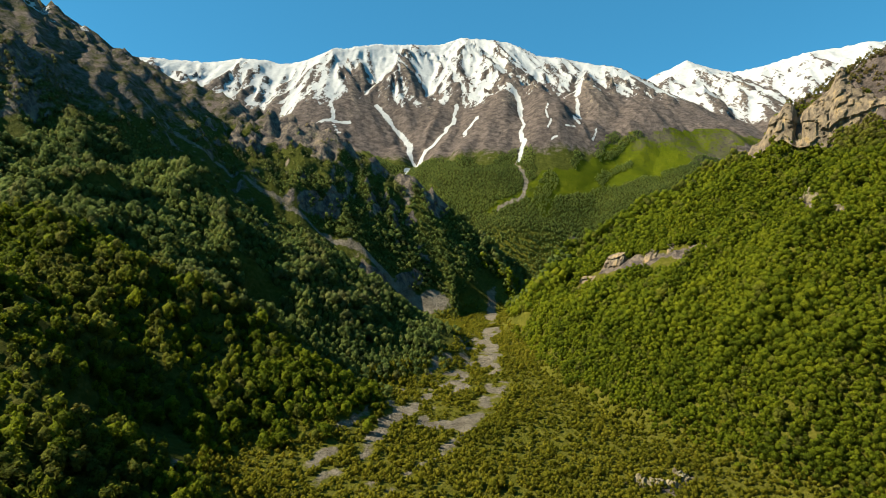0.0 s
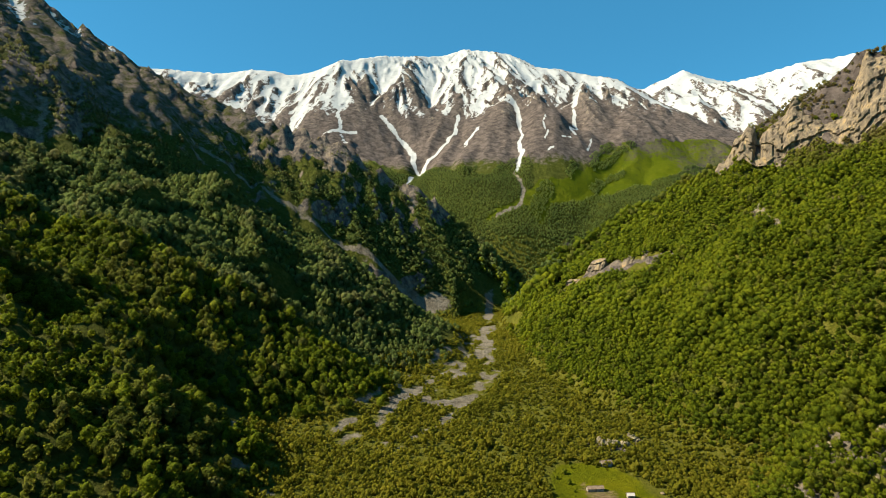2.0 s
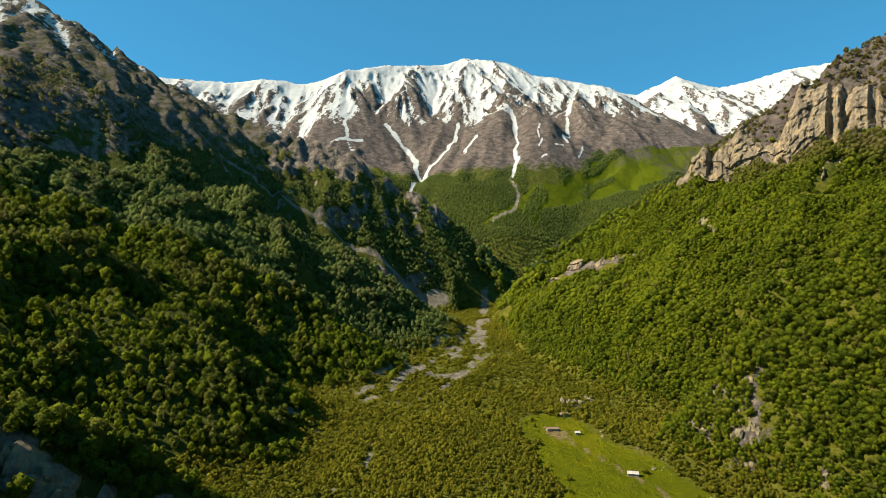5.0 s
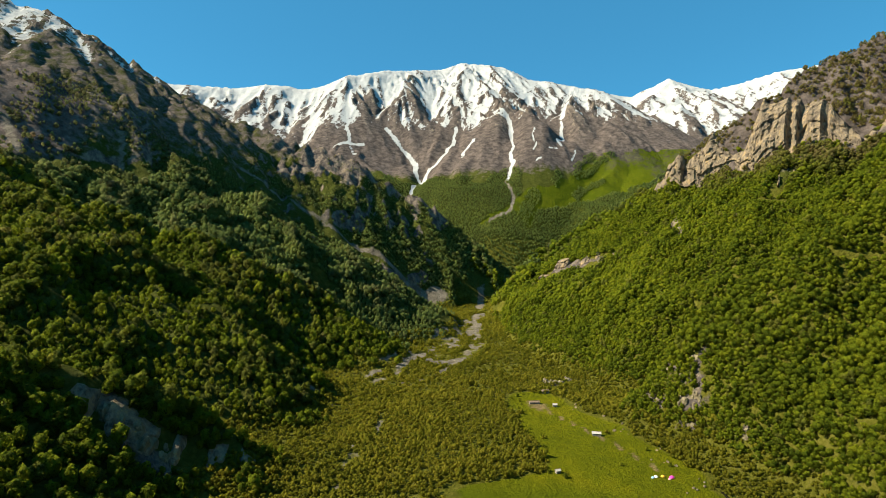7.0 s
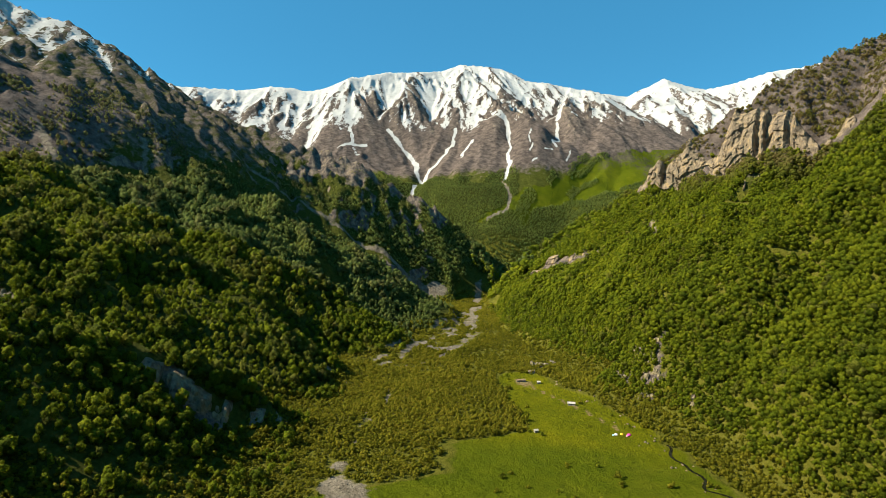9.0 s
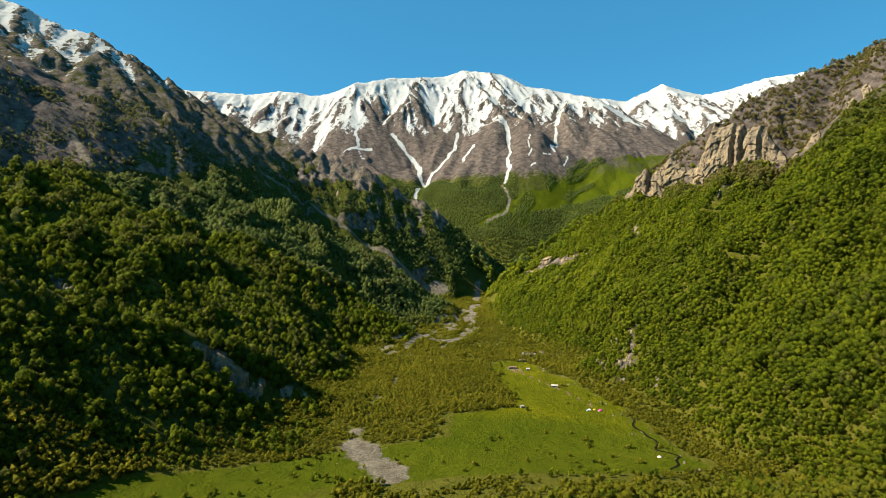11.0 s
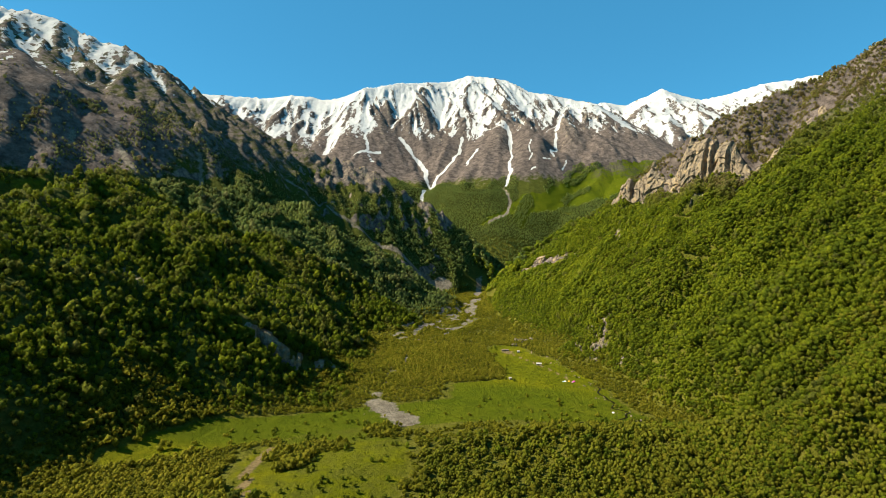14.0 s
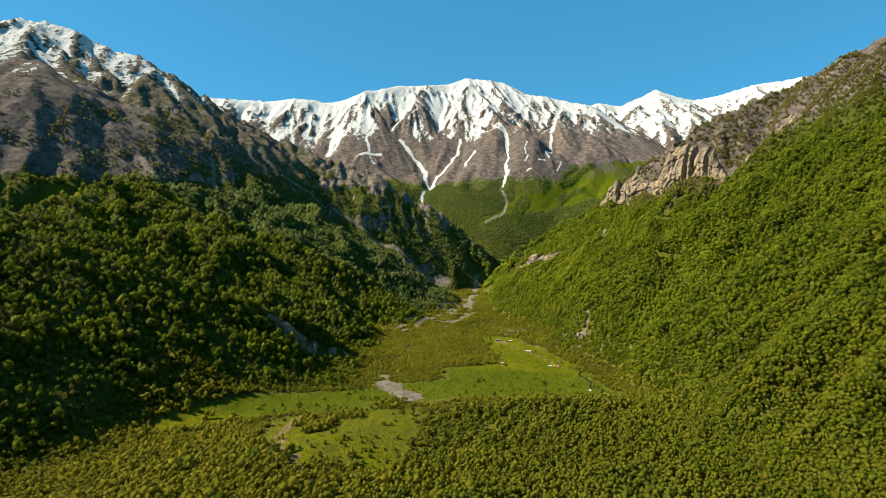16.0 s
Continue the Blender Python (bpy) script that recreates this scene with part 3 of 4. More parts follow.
def masks(x, y, z, steep, ribs, ribs2):
    far = step(1080, 1180, y)
    wx, wy = x + 22 * fbm(x, y, 60, 3, 81), y + 22 * fbm(x, y, 60, 3, 83)
    meadow = np.maximum(meadow_mask(x, y) * step(14, 6, z - valley(x, y)), 0.56 * clearing_mask(x, y))
    meadow = np.maximum(meadow, far * (0.66 + 0.35 * fbm(x, y, 90, 3, 23)) * inside(wx * 0.5 + x * 0.5, wy * 0.5 + y * 0.5, GRASS))
    meadow = np.maximum(meadow, far * 0.42 * step(345, 285, z + 50 * fbm(x, y, 160, 3, 22)))
    meadow = np.maximum(meadow, 0.62 * step(-450, -540, x) * step(275, 230, z) * step(150, 220, z) * (0.7 + 0.6 * fbm(x, y, 70, 3, 24)))
    alpine = np.where(y > 1080, step(330, 420, z + 55 * fbm(x, y, 150, 3, 26)), np.where(x > 250, 0.8 * np.maximum(step(205, 250, z + 20 * fbm(x, y, 60, 3, 26)) * step(300, 380, y), step(290, 350, z + 30 * fbm(x, y, 60, 3, 26))), 0.56 * step(270, 350, z + 50 * fbm(x, y, 130, 3, 26))))
    rough = steep + 0.3 * fbm(x, y, 50, 4, 29)
    rock = np.where(x > 0, step(195, 235, z + 20 * fbm(x, y, 40, 3, 28)) * step(300, 330, x) * step(640, 600, x) * step(340, 400, y) * step(600, 560, y) * 0.3 * step(1.7, 2.4, rough), np.where((y < 660) & (z < 270), 0, step(1.3, 1.75, rough)))
    rock = np.maximum(rock, 0.28 * step(690, 720, y) * step(830, 790, y) * step(-180, -260, x) * step(-640, -560, x))
    rock = np.where(y > 900, np.where(x < 250, step(2.2, 2.8, rough), step(1.35, 1.8, rough)), rock)
    for half, route in OUTCROPS:
        rock = np.maximum(rock, step(half * 1.5, half * 0.5, along(wx * 0.5 + x * 0.5, wy * 0.5 + y * 0.5, route)))
    high = step(440, 580, z + 90 * fbm(x, y, 140, 4, 31)) * step(0.45, 0.85, steep) * np.where(x > 0, far, 1)
    rock = np.maximum(rock, np.clip(np.where(y > 1080, 0.42, 0.42) + 0.45 * RIB, 0, 0.9) * high)
    rock = np.maximum(rock, 0.8 * step(-420, -330, x) * step(140, 60, x) * step(770, 830, y) * step(1000, 960, y) * step(0.05, 0.3, fbm(x, y * 0.5, 60, 4, 36) + 0.004 * (z - 230)))
    rock = rock * (1 - 0.8 * shoulder(x, y) * step(520, 450, z))
    alpine = np.maximum(alpine, 0.95 * shoulder(x, y) * step(235, 275, z + 30 * fbm(x, y, 60, 3, 26)))
    streak = 1 - np.abs(fbm(x + 0.36 * y + 0.5 * 60 * fbm(x, y, 420, 2, 91), y * 0.13, 44, 4, 87, 0.6))
    streak2 = 1 - np.abs(fbm(x - 0.36 * y, y * 0.13, 36, 4, 89, 0.6))
    bare = np.maximum(streak, streak2)
    line = np.where(y > 2350, 870, np.where(x > 120, 730, 690)) + np.where(x < -420, -70, 0)
    cover = 0.45 + (z - line) / 380 - 0.95 * RIB - 1.2 * (bare - 0.84) + 0.30 * np.clip(GRAD_X, -0.9, 0.9) - 0.25 * step(1.0, 1.7, steep) + 0.25 * step(130, 10, np.minimum(along(x, y, RIDGES["snow_range"]), along(x, y, RIDGES["east_range"])))
    snow = far * np.clip(cover, -0.4, 1.05) * step(line - 170, line - 60, z)
    for half, route in SNOW_LINES:
        snow = np.maximum(snow, 1.25 * step(half * 1.35, half * 0.35, along(wx * 0.75 + x * 0.25, wy * 0.75 + y * 0.25, route)))
    west = (1 - far) * step(-430, -640, x) * np.clip(0.30 + (z - 540) / 220 - 1.1 * RIB - 1.0 * (bare - 0.82) + 0.2 * np.clip(GRAD_X, -1, 1), 0, 1) * step(400, 500, z)
    snow = np.maximum(snow, west)
    scree = step(1, -0.4, along(wx * 0.2 + x * 0.8, wy * 0.2 + y * 0.8, [(-434, 752), (-369, 761), (-326, 762), (-293, 785), (-241, 779), (-146, 779), (-66, 773), (-19, 772)]) / np.interp(x, (-434, -326, -241, -146, -66, -19), (2, 3, 3.5, 4.5, 7, 13)) - 0.6)
    scree = np.maximum(scree, step(20, 8, np.hypot((x + 8) * 0.8, y - 784)))
    for route in ([(-490, 620), (-467, 580)], [(-660, 500), (-648, 472)], [(-600, 530), (-560, 490), (-524, 457)], [(168, 1320), (183, 1245), (168, 1200), (112, 1171)]):
        scree = np.maximum(scree, 0.9 * step(7, 2, along(x, y, route)))
    for half, route in STREAMS.values():
        d = along(x + 7 * fbm(x, y, 22, 3, 63), y + 7 * fbm(x, y, 22, 3, 65), route)
        scree = np.maximum(scree, step(half * 1.35, half * 0.45, d) * (0.62 + 1.3 * fbm(x, y, 18, 3, 61)))
    braid = step(48, 20, along(x, y, [(58, 700), (34, 560), (12, 450), (-14, 370), (-40, 300)]) * np.interp(y, (300, 420, 600, 700), (0.9, 0.9, 1.3, 2.2)))
    thread = np.abs(fbm(x * 1.3 - 0.35 * y, y * 0.5, 34, 3, 93))
    scree = np.maximum(scree, braid * step(0.12, 0.04, thread) * (0.8 + 0.7 * fbm(x, y, 18, 3, 95)))
    gravel = along(x, y, [(-62, 36), (-50, 0), (-36, -30), (-26, -52)]) - np.interp(y, (-52, -25, 36), (8, 11, 3)) + 8 * fbm(x, y, 16, 3, 67)
    scree = np.maximum(scree, step(5, -3, gravel))
    dirt = 0.95 * step(5, 1.2, along(x, y, [(-104, -108), (-108, -128), (-107, -160), (-100, -187), (-84, -210), (-76, -231), (-68, -240)]))
    dirt = np.maximum(dirt, 0.62 * step(5, 1, along(x, y, [(72, 222), (90, 180), (107, 140), (128, 84)])))
    dirt = np.maximum(dirt, 0.7 * step(16, 4, np.hypot(x - 78, (y - 206) * 0.8) + 6 * fbm(x, y, 12, 2, 69)))
    lush = step(92, 40, y + 0.12 * x + 26 * fbm(x, y, 45, 4, 97)) * step(-120, -90, y) + far
    grassy = np.maximum(step(22, 8, z - valley(x, y)), 0.9 * step(60, 110, x) * step(230, 180, z)) * (1 - far)
    return {"meadow": meadow, "grassy": grassy, "lush": lush, "alpine": alpine, "rock": rock, "snow": snow, "scree": scree, "dirt": dirt}


def mesh_of(name, verts, faces, mat, smooth=False, values=None):
    me = bpy.data.meshes.new(name)
    size = faces.shape[1]
    me.vertices.add(len(verts))
    me.vertices.foreach_set("co", np.ascontiguousarray(verts, np.float32).ravel())
    me.loops.add(faces.size)
    me.loops.foreach_set("vertex_index", np.ascontiguousarray(faces, np.int32).ravel())
    me.polygons.add(len(faces))
    me.polygons.foreach_set("loop_start", np.arange(0, faces.size, size, dtype=np.int32))
    me.polygons.foreach_set("use_smooth", np.full(len(faces), smooth))
    for key, v in (values or {}).items():
        me.attributes.new(key, "FLOAT", "POINT").data.foreach_set("value", np.ascontiguousarray(v, np.float32).ravel())
    me.materials.append(mat)
    me.update()
    me.validate()
    return me


NY, NX = GX.shape
cell = (np.arange(NY - 1)[:, None] * NX + np.arange(NX - 1)[None, :]).ravel()
ground_faces = np.stack([cell, cell + 1, cell + 1 + NX, cell + NX], 1)
ZONES = masks(GX, GY, GZ, STEEP, RIBS, RIBS2)
ground = new("ground", mesh_of("ground", np.stack([GX.ravel(), GY.ravel(), GZ.ravel()], 1), ground_faces, MAT_GROUND, True, ZONES))
tagged(ground, "mountain valley ground with meadow, rock, scree and snowfields", "ground", kind="structure")

# ---- woods ----
rng = np.random.default_rng(7)
ICO = bmesh.new()
bmesh.ops.create_icosphere(ICO, subdivisions=1, radius=1.0)
ICO_V = np.array([v.co[:] for v in ICO.verts])
ICO_F = np.array([[v.index for v in f.verts] for f in ICO.faces])
ICO.free()


OCTA_V = np.array([(1, 0, 0), (-1, 0, 0), (0, 1, 0), (0, -1, 0), (0, 0, 1), (0, 0, -1)], float)
OCTA_F = np.array([(0, 2, 4), (2, 1, 4), (1, 3, 4), (3, 0, 4), (2, 0, 5), (1, 2, 5), (3, 1, 5), (0, 3, 5)])


def crown_shape(clumps, tall, ragged, seed, core=True, small=0.20, large=0.42):
    """A ragged core with leaf clumps standing out of it, about one unit in radius: vertices and triangles."""
    r = np.random.default_rng(seed)
    vs, fs, n = [], [], 0
    if core:
        vs.append(ICO_V * (0.84, 0.84, 0.48 * tall) * (1 + r.uniform(-ragged, ragged, (len(ICO_V), 1))) + (0, 0, 0.52 * tall))
        fs.append(ICO_F)
        n = len(ICO_V)
    for k in range(clumps):
        a, lift = 2.4 * k + r.uniform(-.5, .5), (k + 0.5) / clumps
        out = (0.76 if core else 0.62) * math.sqrt(max(0.02, 1 - (lift * 1.1 - 0.15) ** 2)) * r.uniform(.8, 1.15)
        at = np.array([math.cos(a) * out, math.sin(a) * out, tall * (0.26 + 0.70 * lift * r.uniform(.9, 1.08))])
        turn = np.array(Euler(r.uniform(0, 6, 3)).to_matrix())
        vs.append((OCTA_V * r.uniform(small, large, (6, 1))) @ turn + at)
        fs.append(OCTA_F + n)
        n += 6
    return np.concatenate(vs), np.concatenate(fs)


def scatter(x0, x1, y0, y1, gap, seed):
    r = np.random.default_rng(seed)
    px, py = np.meshgrid(np.arange(x0, x1, gap), np.arange(y0, y1, gap))
    px = px.ravel() + r.uniform(-.48, .48, px.size) * gap
    py = py.ravel() + r.uniform(-.48, .48, py.size) * gap
    return px, py, r


def woods(name, px, py, radius, shapes, mat, label, r, bare=None, sink=0.5, tall=0.0):
    stand = 0.5 + 0.8 * fbm(px, py, 90, 3, 15) + 0.7 * fbm(px, py, 26, 2, 16)
    vs, fs, tint, dry, base = [], [], [], [], 0
    pz = lookup(GZ, px, py)
    kind = r.integers(0, len(shapes), len(px))
    turn, shade = r.uniform(0, 6.283, len(px)), np.clip(0.55 * r.uniform(0, 1, len(px)) + 0.45 * stand - 0.26 * tall, 0, 1)
    for k, (sv, sf) in enumerate(shapes):
        w = np.nonzero(kind == k)[0]
        if not len(w):
            continue
        c, s, q = np.cos(turn[w])[:, None], np.sin(turn[w])[:, None], radius[w][:, None]
        x = px[w][:, None] + q * (sv[:, 0] * c - sv[:, 1] * s)
        y = py[w][:, None] + q * (sv[:, 0] * s + sv[:, 1] * c)
        z = pz[w][:, None] - sink + q * sv[:, 2] * (0.85 + 0.3 * shade[w][:, None])
        vs.append(np.stack([x, y, z], 2).reshape(-1, 3))
        fs.append((sf[None] + (base + np.arange(len(w)) * len(sv))[:, None, None]).reshape(-1, 3))
        tint.append(np.repeat(shade[w], len(sv)))
        dry.append(np.repeat(bare[w] if bare is not None else np.zeros(len(w)), len(sv)))
        base += len(w) * len(sv)
    if not vs:
        return None
    me = mesh_of(name, np.concatenate(vs), np.concatenate(fs), mat, True, {"tint": np.concatenate(tint), "bare": np.concatenate(dry)})
    return tagged(new(name, me), label, "trees", kind="stuff")


NEAR_TREES = [crown_shape(9, 2.5, 0.3, 120 + k, True, 0.22, 0.42) for k in range(10)]
BIG_TREES = [crown_shape(6, 2.4, 0.24, 100 + k, True, 0.24, 0.46) for k in range(10)]
MID_TREES = [crown_shape(6, 2.0, 0.26, 150 + k, False, 0.34, 0.66) for k in range(12)]
FAR_TREES = [crown_shape(3, 2.4, 0.28, 200 + k, False, 0.45, 0.9) for k in range(8)]
BUSHES = [crown_shape(3, 1.2, 0.3, 300 + k, False, 0.4, 0.8) for k in range(8)]
YOUNG = [crown_shape(2, 1.6, 0.3, 360 + k, False, 0.5, 1.0) for k in range(8)]
LOW_BUSHES = [crown_shape(3, 1.3, 0.3, 340 + k, False, 0.4, 0.85) for k in range(8)]


def wood_chance(x, y):
    z, steep = lookup(GZ, x, y), lookup(STEEP, x, y)
    up = z - valley(x, y)
    p = step(3, 12, up) * np.where((x > 0) & (y < 620) | (x > -190) & (y > 780) | (x < -60) & (y < 160), 1, step(1.75, 1.35, steep))
    limit = np.where(x > 0, 560, np.where(y > 705, np.where(x > -300, 395, 285), np.where(x > -640, 425, 350))) + 60 * fbm(x, y, 120, 3, 41)
    tuft = 0.7 * step(0.12, 0.28, fbm(x, y, 55, 4, 46)) * step(limit + 150, limit + 70, z) * step(-60, -120, x)
    p = np.maximum(p * step(limit + 35, limit - 40, z), tuft)
    patchy = step(-0.15, 0.1, fbm(x, y, 45, 3, 43) + 0.35 - 0.0022 * (z - 180))
    p = p * np.where(x < 150, np.where(y > 660, np.minimum(1, patchy + 0.3), np.where(x < -430, np.minimum(1, patchy + 0.15), 1)), 1)
    for base, inward, *_ in CLIFFS:
        tall_part, wide = (base[4:], 0.30) if len(base) > 7 else (base, 0.40)
        p = p * step(0.75 * wide * inward[2], wide * inward[2], along(x - 0.36 * inward[0] * inward[2], y - 0.36 * inward[1] * inward[2], tall_part)) * step(5, 9, along(x - 4 * inward[0], y - 4 * inward[1], base))
    p = p * step(8, 14, along(x + 5, y + 7, CLIFFS[3][0]))
    brush = (x > 280) & (y < 620) & (z > 240)
    p = p * np.where(brush, 0.8 * step(4.2, 3.2, steep), 1 - 0.85 * step(0.5, 0.75, lookup(ZONES["rock"], x, y)))
    p = p * np.where(x < -170, 1 - 0.72 * step(690, 715, y) * step(800, 775, y) * step(-150, -230, x), 1)
    p = p * step(5, 16, along(x, y + 9, [(-434, 752), (-326, 762), (-241, 779), (-146, 779), (-66, 773), (-19, 772)]))
    for key in ("scree", "meadow"):
        p = p * (1 - np.clip(lookup(ZONES[key], x, y) * 1.5 - 0.2, 0, 1))
    p = p * step(16, 34, along(x, y, STREAMS["upper"][1]))
    p = p * np.where((y < -60) & (x < 150), np.where(x < -235, 1, 0.10 + 0.25 * step(-170, -230, y)), 1)
    return p, z


for name, box, gap, shapes in (("wood_west", (-500, 60, -300, 150), 5.1, NEAR_TREES), ("wood_spurs", (-700, 60, 150, 400), 5.1, NEAR_TREES), ("wood_shoulder", (-960, 60, 400, 760), 4.8, BIG_TREES), ("wood_east", (60, 640, -380, 130), 4.3, MID_TREES), ("wood_crag", (60, 660, 130, 620), 4.3, MID_TREES), ("wood_massif", (-900, 170, 760, 1000), 5.4, FAR_TREES), ("wood_gorge", (60, 560, 620, 900), 5.6, FAR_TREES)):
    px, py, r = scatter(*box, gap, 400 + len(name))
    p, z = wood_chance(px, py)
    away = lookup(GRAD_X, px, py) * px + lookup(GRAD_Y, px, py) * (py + 500) < -60
    p = p * np.where(away & ((px < 250) | (z < 190)), 0.15, 1)
    keep = (r.uniform(0, 1, len(px)) < p) & (px < 480 + 0.8 * py) & (px > -480 - 0.8 * py)
    px, py, z = px[keep], py[keep], z[keep]
    dry = np.where(px > 250, np.maximum(step(205, 265, z + 35 * fbm(px, py, 60, 2, 44)) * step(200, 380, py), step(280, 370, z + 35 * fbm(px, py, 60, 2, 44))), step(215, 320, z + 45 * fbm(px, py, 60, 2, 44))) * r.uniform(0.4, 1, len(px)) * np.where(px < 0, 0.6, 1) + 0.25 * (r.uniform(0, 1, len(px)) < 0.07)
    tall = step(0.0, 0.5, fbm(px, py, 34, 3, 47) + r.uniform(-0.35, 0.45, len(px)))
    spine = step(0.10, 0.0, np.abs(fbm(px + 0.5 * py, py - 0.5 * px, 105, 3, 42)))
    dry = np.clip(dry + np.where(px < -60, 0.4 * spine * r.uniform(0.3, 1, len(px)), 0), 0, 1)
    size = gap * r.uniform(0.46, 0.74, len(px)) * np.where(px > 60, 1.55 - 0.22 * step(120, 240, px), 1) * np.where(py < -60, 0.85, 1) * np.where(z > 250, np.where(px > 250, 0.64, 0.72), 1) * np.where((py > 640) & (px < 60), 0.82, 1) * np.where(tall > 0.5, 1.25, np.where(px < 0, 0.70, 0.86)) * np.where(px > 0, 0.72 + 0.28 * step(10, 60, z - valley(px, py)), 1) * (0.85 + 0.3 * value_noise(px / 40, py / 40, 5)) * (1 + 0.22 * step(0.5, 1.1, lookup(STEEP, px, py)))
    # the more distant western woods take the leaves with haze in their colour
    woods(name, px, py, size, shapes, MAT_HAZED_LEAF if name in ("wood_massif", "wood_shoulder") else MAT_LEAF, "dense spring-green broadleaf wood on the mountain slope", r, dry, 0.5, tall)
    print(name, len(px))

px, py, r = scatter(-40, 420, -370, -40, 3.6, 447)
z = lookup(GZ, px, py)
grass = np.maximum(lookup(ZONES["meadow"], px, py), clearing_mask(px, py))
open_wood = fbm(px, py, 46, 3, 59)
chance = step(0.35, 0.1, grass) * np.clip(0.80 + 0.9 * open_wood, 0.12, 1) * step(-104, -150, py + 26 * open_wood) * step(150, 60, z) * step(-380, -300, py + 60 * fbm(px, py, 50, 3, 60))
keep = r.uniform(0, 1, len(px)) < chance
px, py = px[keep], py[keep]
grown = step(30, 14, np.hypot(px - 30, (py + 275) * 0.7)) + step(30, 16, np.hypot(px - 110, (py + 248) * 0.8)) + step(40, 20, np.hypot(px - 210, (py + 120) * 0.7))
woods("wood_front", px, py, r.uniform(1.9, 3.0, len(px)) * (0.8 + 0.4 * value_noise(px / 30, py / 30, 12)) * (1 + 0.45 * np.clip(grown, 0, 1)), MID_TREES, MAT_SPRING, "young yellow-green broadleaf wood on the low mound", r, None, 0.6, np.clip(grown, 0, 1) * 2.4 - 1.3)

px, py, r = scatter(60, 600, -300, 620, 4.5, 455)
p, z = wood_chance(px, py)
keep = (r.uniform(0, 1, len(px)) < p) & (px < 480 + 0.8 * py) & (z < 270)
px, py, z = px[keep], py[keep], z[keep]
woods("undergrowth", px, py, r.uniform(2.5, 3.6, len(px)) * (0.8 + 0.2 * step(8, 80, z - valley(px, py))), YOUNG, MAT_LEAF, "young green undergrowth filling the wood on the slope", r)

px, py, r = scatter(-260, 720, 1040, 1560, 4.7, 461)
z = lookup(GZ, px, py)
grove = np.full(px.shape, 1e9)
for half, route in GROVES:
    grove = np.minimum(grove, along(px, py, route) - half)
grove = grove + 14 * fbm(px, py, 40, 3, 45)
open_grass = (lookup(ZONES["meadow"], px, py) > 0.45) & inside(px, py, GRASS)
keep = ((z < 375 + 60 * fbm(px, py, 100, 3, 48)) & ~open_grass & (px < 190 + 0.1 * (py - 1100))) | (grove < 0) | ((z < 285) & ~open_grass & (px > 190))
keep &= (lookup(ZONES["scree"], px, py) < 0.4) & (lookup(ZONES["snow"], px, py) < 0.5)
# haze over the far hill is painted into its leaf colour
woods("wood_far_hill", px[keep], py[keep], r.uniform(1.8, 3.1, keep.sum()), FAR_TREES, MAT_HAZED_LEAF, "broadleaf wood on the far green hill", r)
print("far", keep.sum())

for name, y0, y1, gap, shapes in (("front_scrub", -390, 60, 3.1, BUSHES), ("valley_scrub", 60, 905, 3.0, LOW_BUSHES)):
    px, py, r = scatter(-430, 380, y0, y1, gap, 470)
    up = lookup(GZ, px, py) - valley(px, py)
    grass, stones = lookup(ZONES["meadow"], px, py), lookup(ZONES["scree"], px, py)
    thin = fbm(px, py, 30, 3, 57)
    chance = np.where(py > 250, 0.66 + 0.6 * thin, 0.9) * step(0.42, 0.22, stones)
    chance = np.where(grass > np.maximum(0.15, 0.40 + 0.9 * thin), np.where(py < 30, 0.012, 0.002), chance)
    chance = chance * np.where((py < -95) & (px > -20), 0.5, np.where((py < -50) & (px > -60), 0.7 * step(-0.1, 0.2, thin), 1))
    chance = chance * step(-380, -300, py + 60 * fbm(px, py, 50, 3, 60))
    wet = along(px, py, [(150, 60), (146, 36), (152, 16), (147, -4), (156, -18), (148, -32), (140, -44), (152, -58)])
    chance = np.where(wet < 2.0, 0, chance)
    keep = (up < np.where((py < -40) & (px > -235), 140, 15)) & (r.uniform(0, 1, len(px)) < chance)
    px, py = px[keep], py[keep]
    size = r.uniform(1.25, 2.3, len(px)) * np.where(r.uniform(0, 1, len(px)) < 0.06, 1.5, 1) * (1 + 0.55 * step(-50, -90, py) * step(-0.25, 0.15, fbm(px, py, 50, 3, 58))) * (0.8 + 0.4 * value_noise(px / 25, py / 25, 9))
    woods(name, px, py, size, shapes, MAT_SCRUB, "low olive-green scrub on the valley floor", r, sink=0.2)
    print(name, len(px))

# ---- parts and small materials ----
def part(name, bm, mat, parent, label=""):
    me = bpy.data.meshes.new(name)
    bm.to_mesh(me)
    bm.free()
    me.materials.append(mat)
    ob = new(name, me)
    ob.parent = parent
    if label:
        ob["label"] = label
    return ob


def part_of(name, verts, faces, mat, parent):
    ob = new(name, mesh_of(name, verts, faces, mat))
    ob.parent = parent
    return ob


def box(bm, x0, x1, y0, y1, z0, z1, jitter=0.0, seed=0):
    r = random.Random(seed)
    v = [bm.verts.new((x + r.uniform(-jitter, jitter), y + r.uniform(-jitter, jitter), z + r.uniform(-jitter, jitter))) for z in (z0, z1) for y in (y0, y1) for x in (x0, x1)]
    for f in ((0, 2, 3, 1), (4, 5, 7, 6), (0, 1, 5, 4), (1, 3, 7, 5), (3, 2, 6, 7), (2, 0, 4, 6)):
        bm.faces.new([v[i] for i in f])
    return bm


def plain(name, dark, light, scale, rough=0.85):
    m, t, b = material(name, rough, 0.3)
    t.links.new(ramp(t, noise_of(t, scale, 6, 0.7), [(0.38, dark), (0.62, light)]), b.inputs["Base Color"])
    bump(t, b, noise_of(t, scale * 2, 5, 0.7), 0.4, 0.1)
    return m


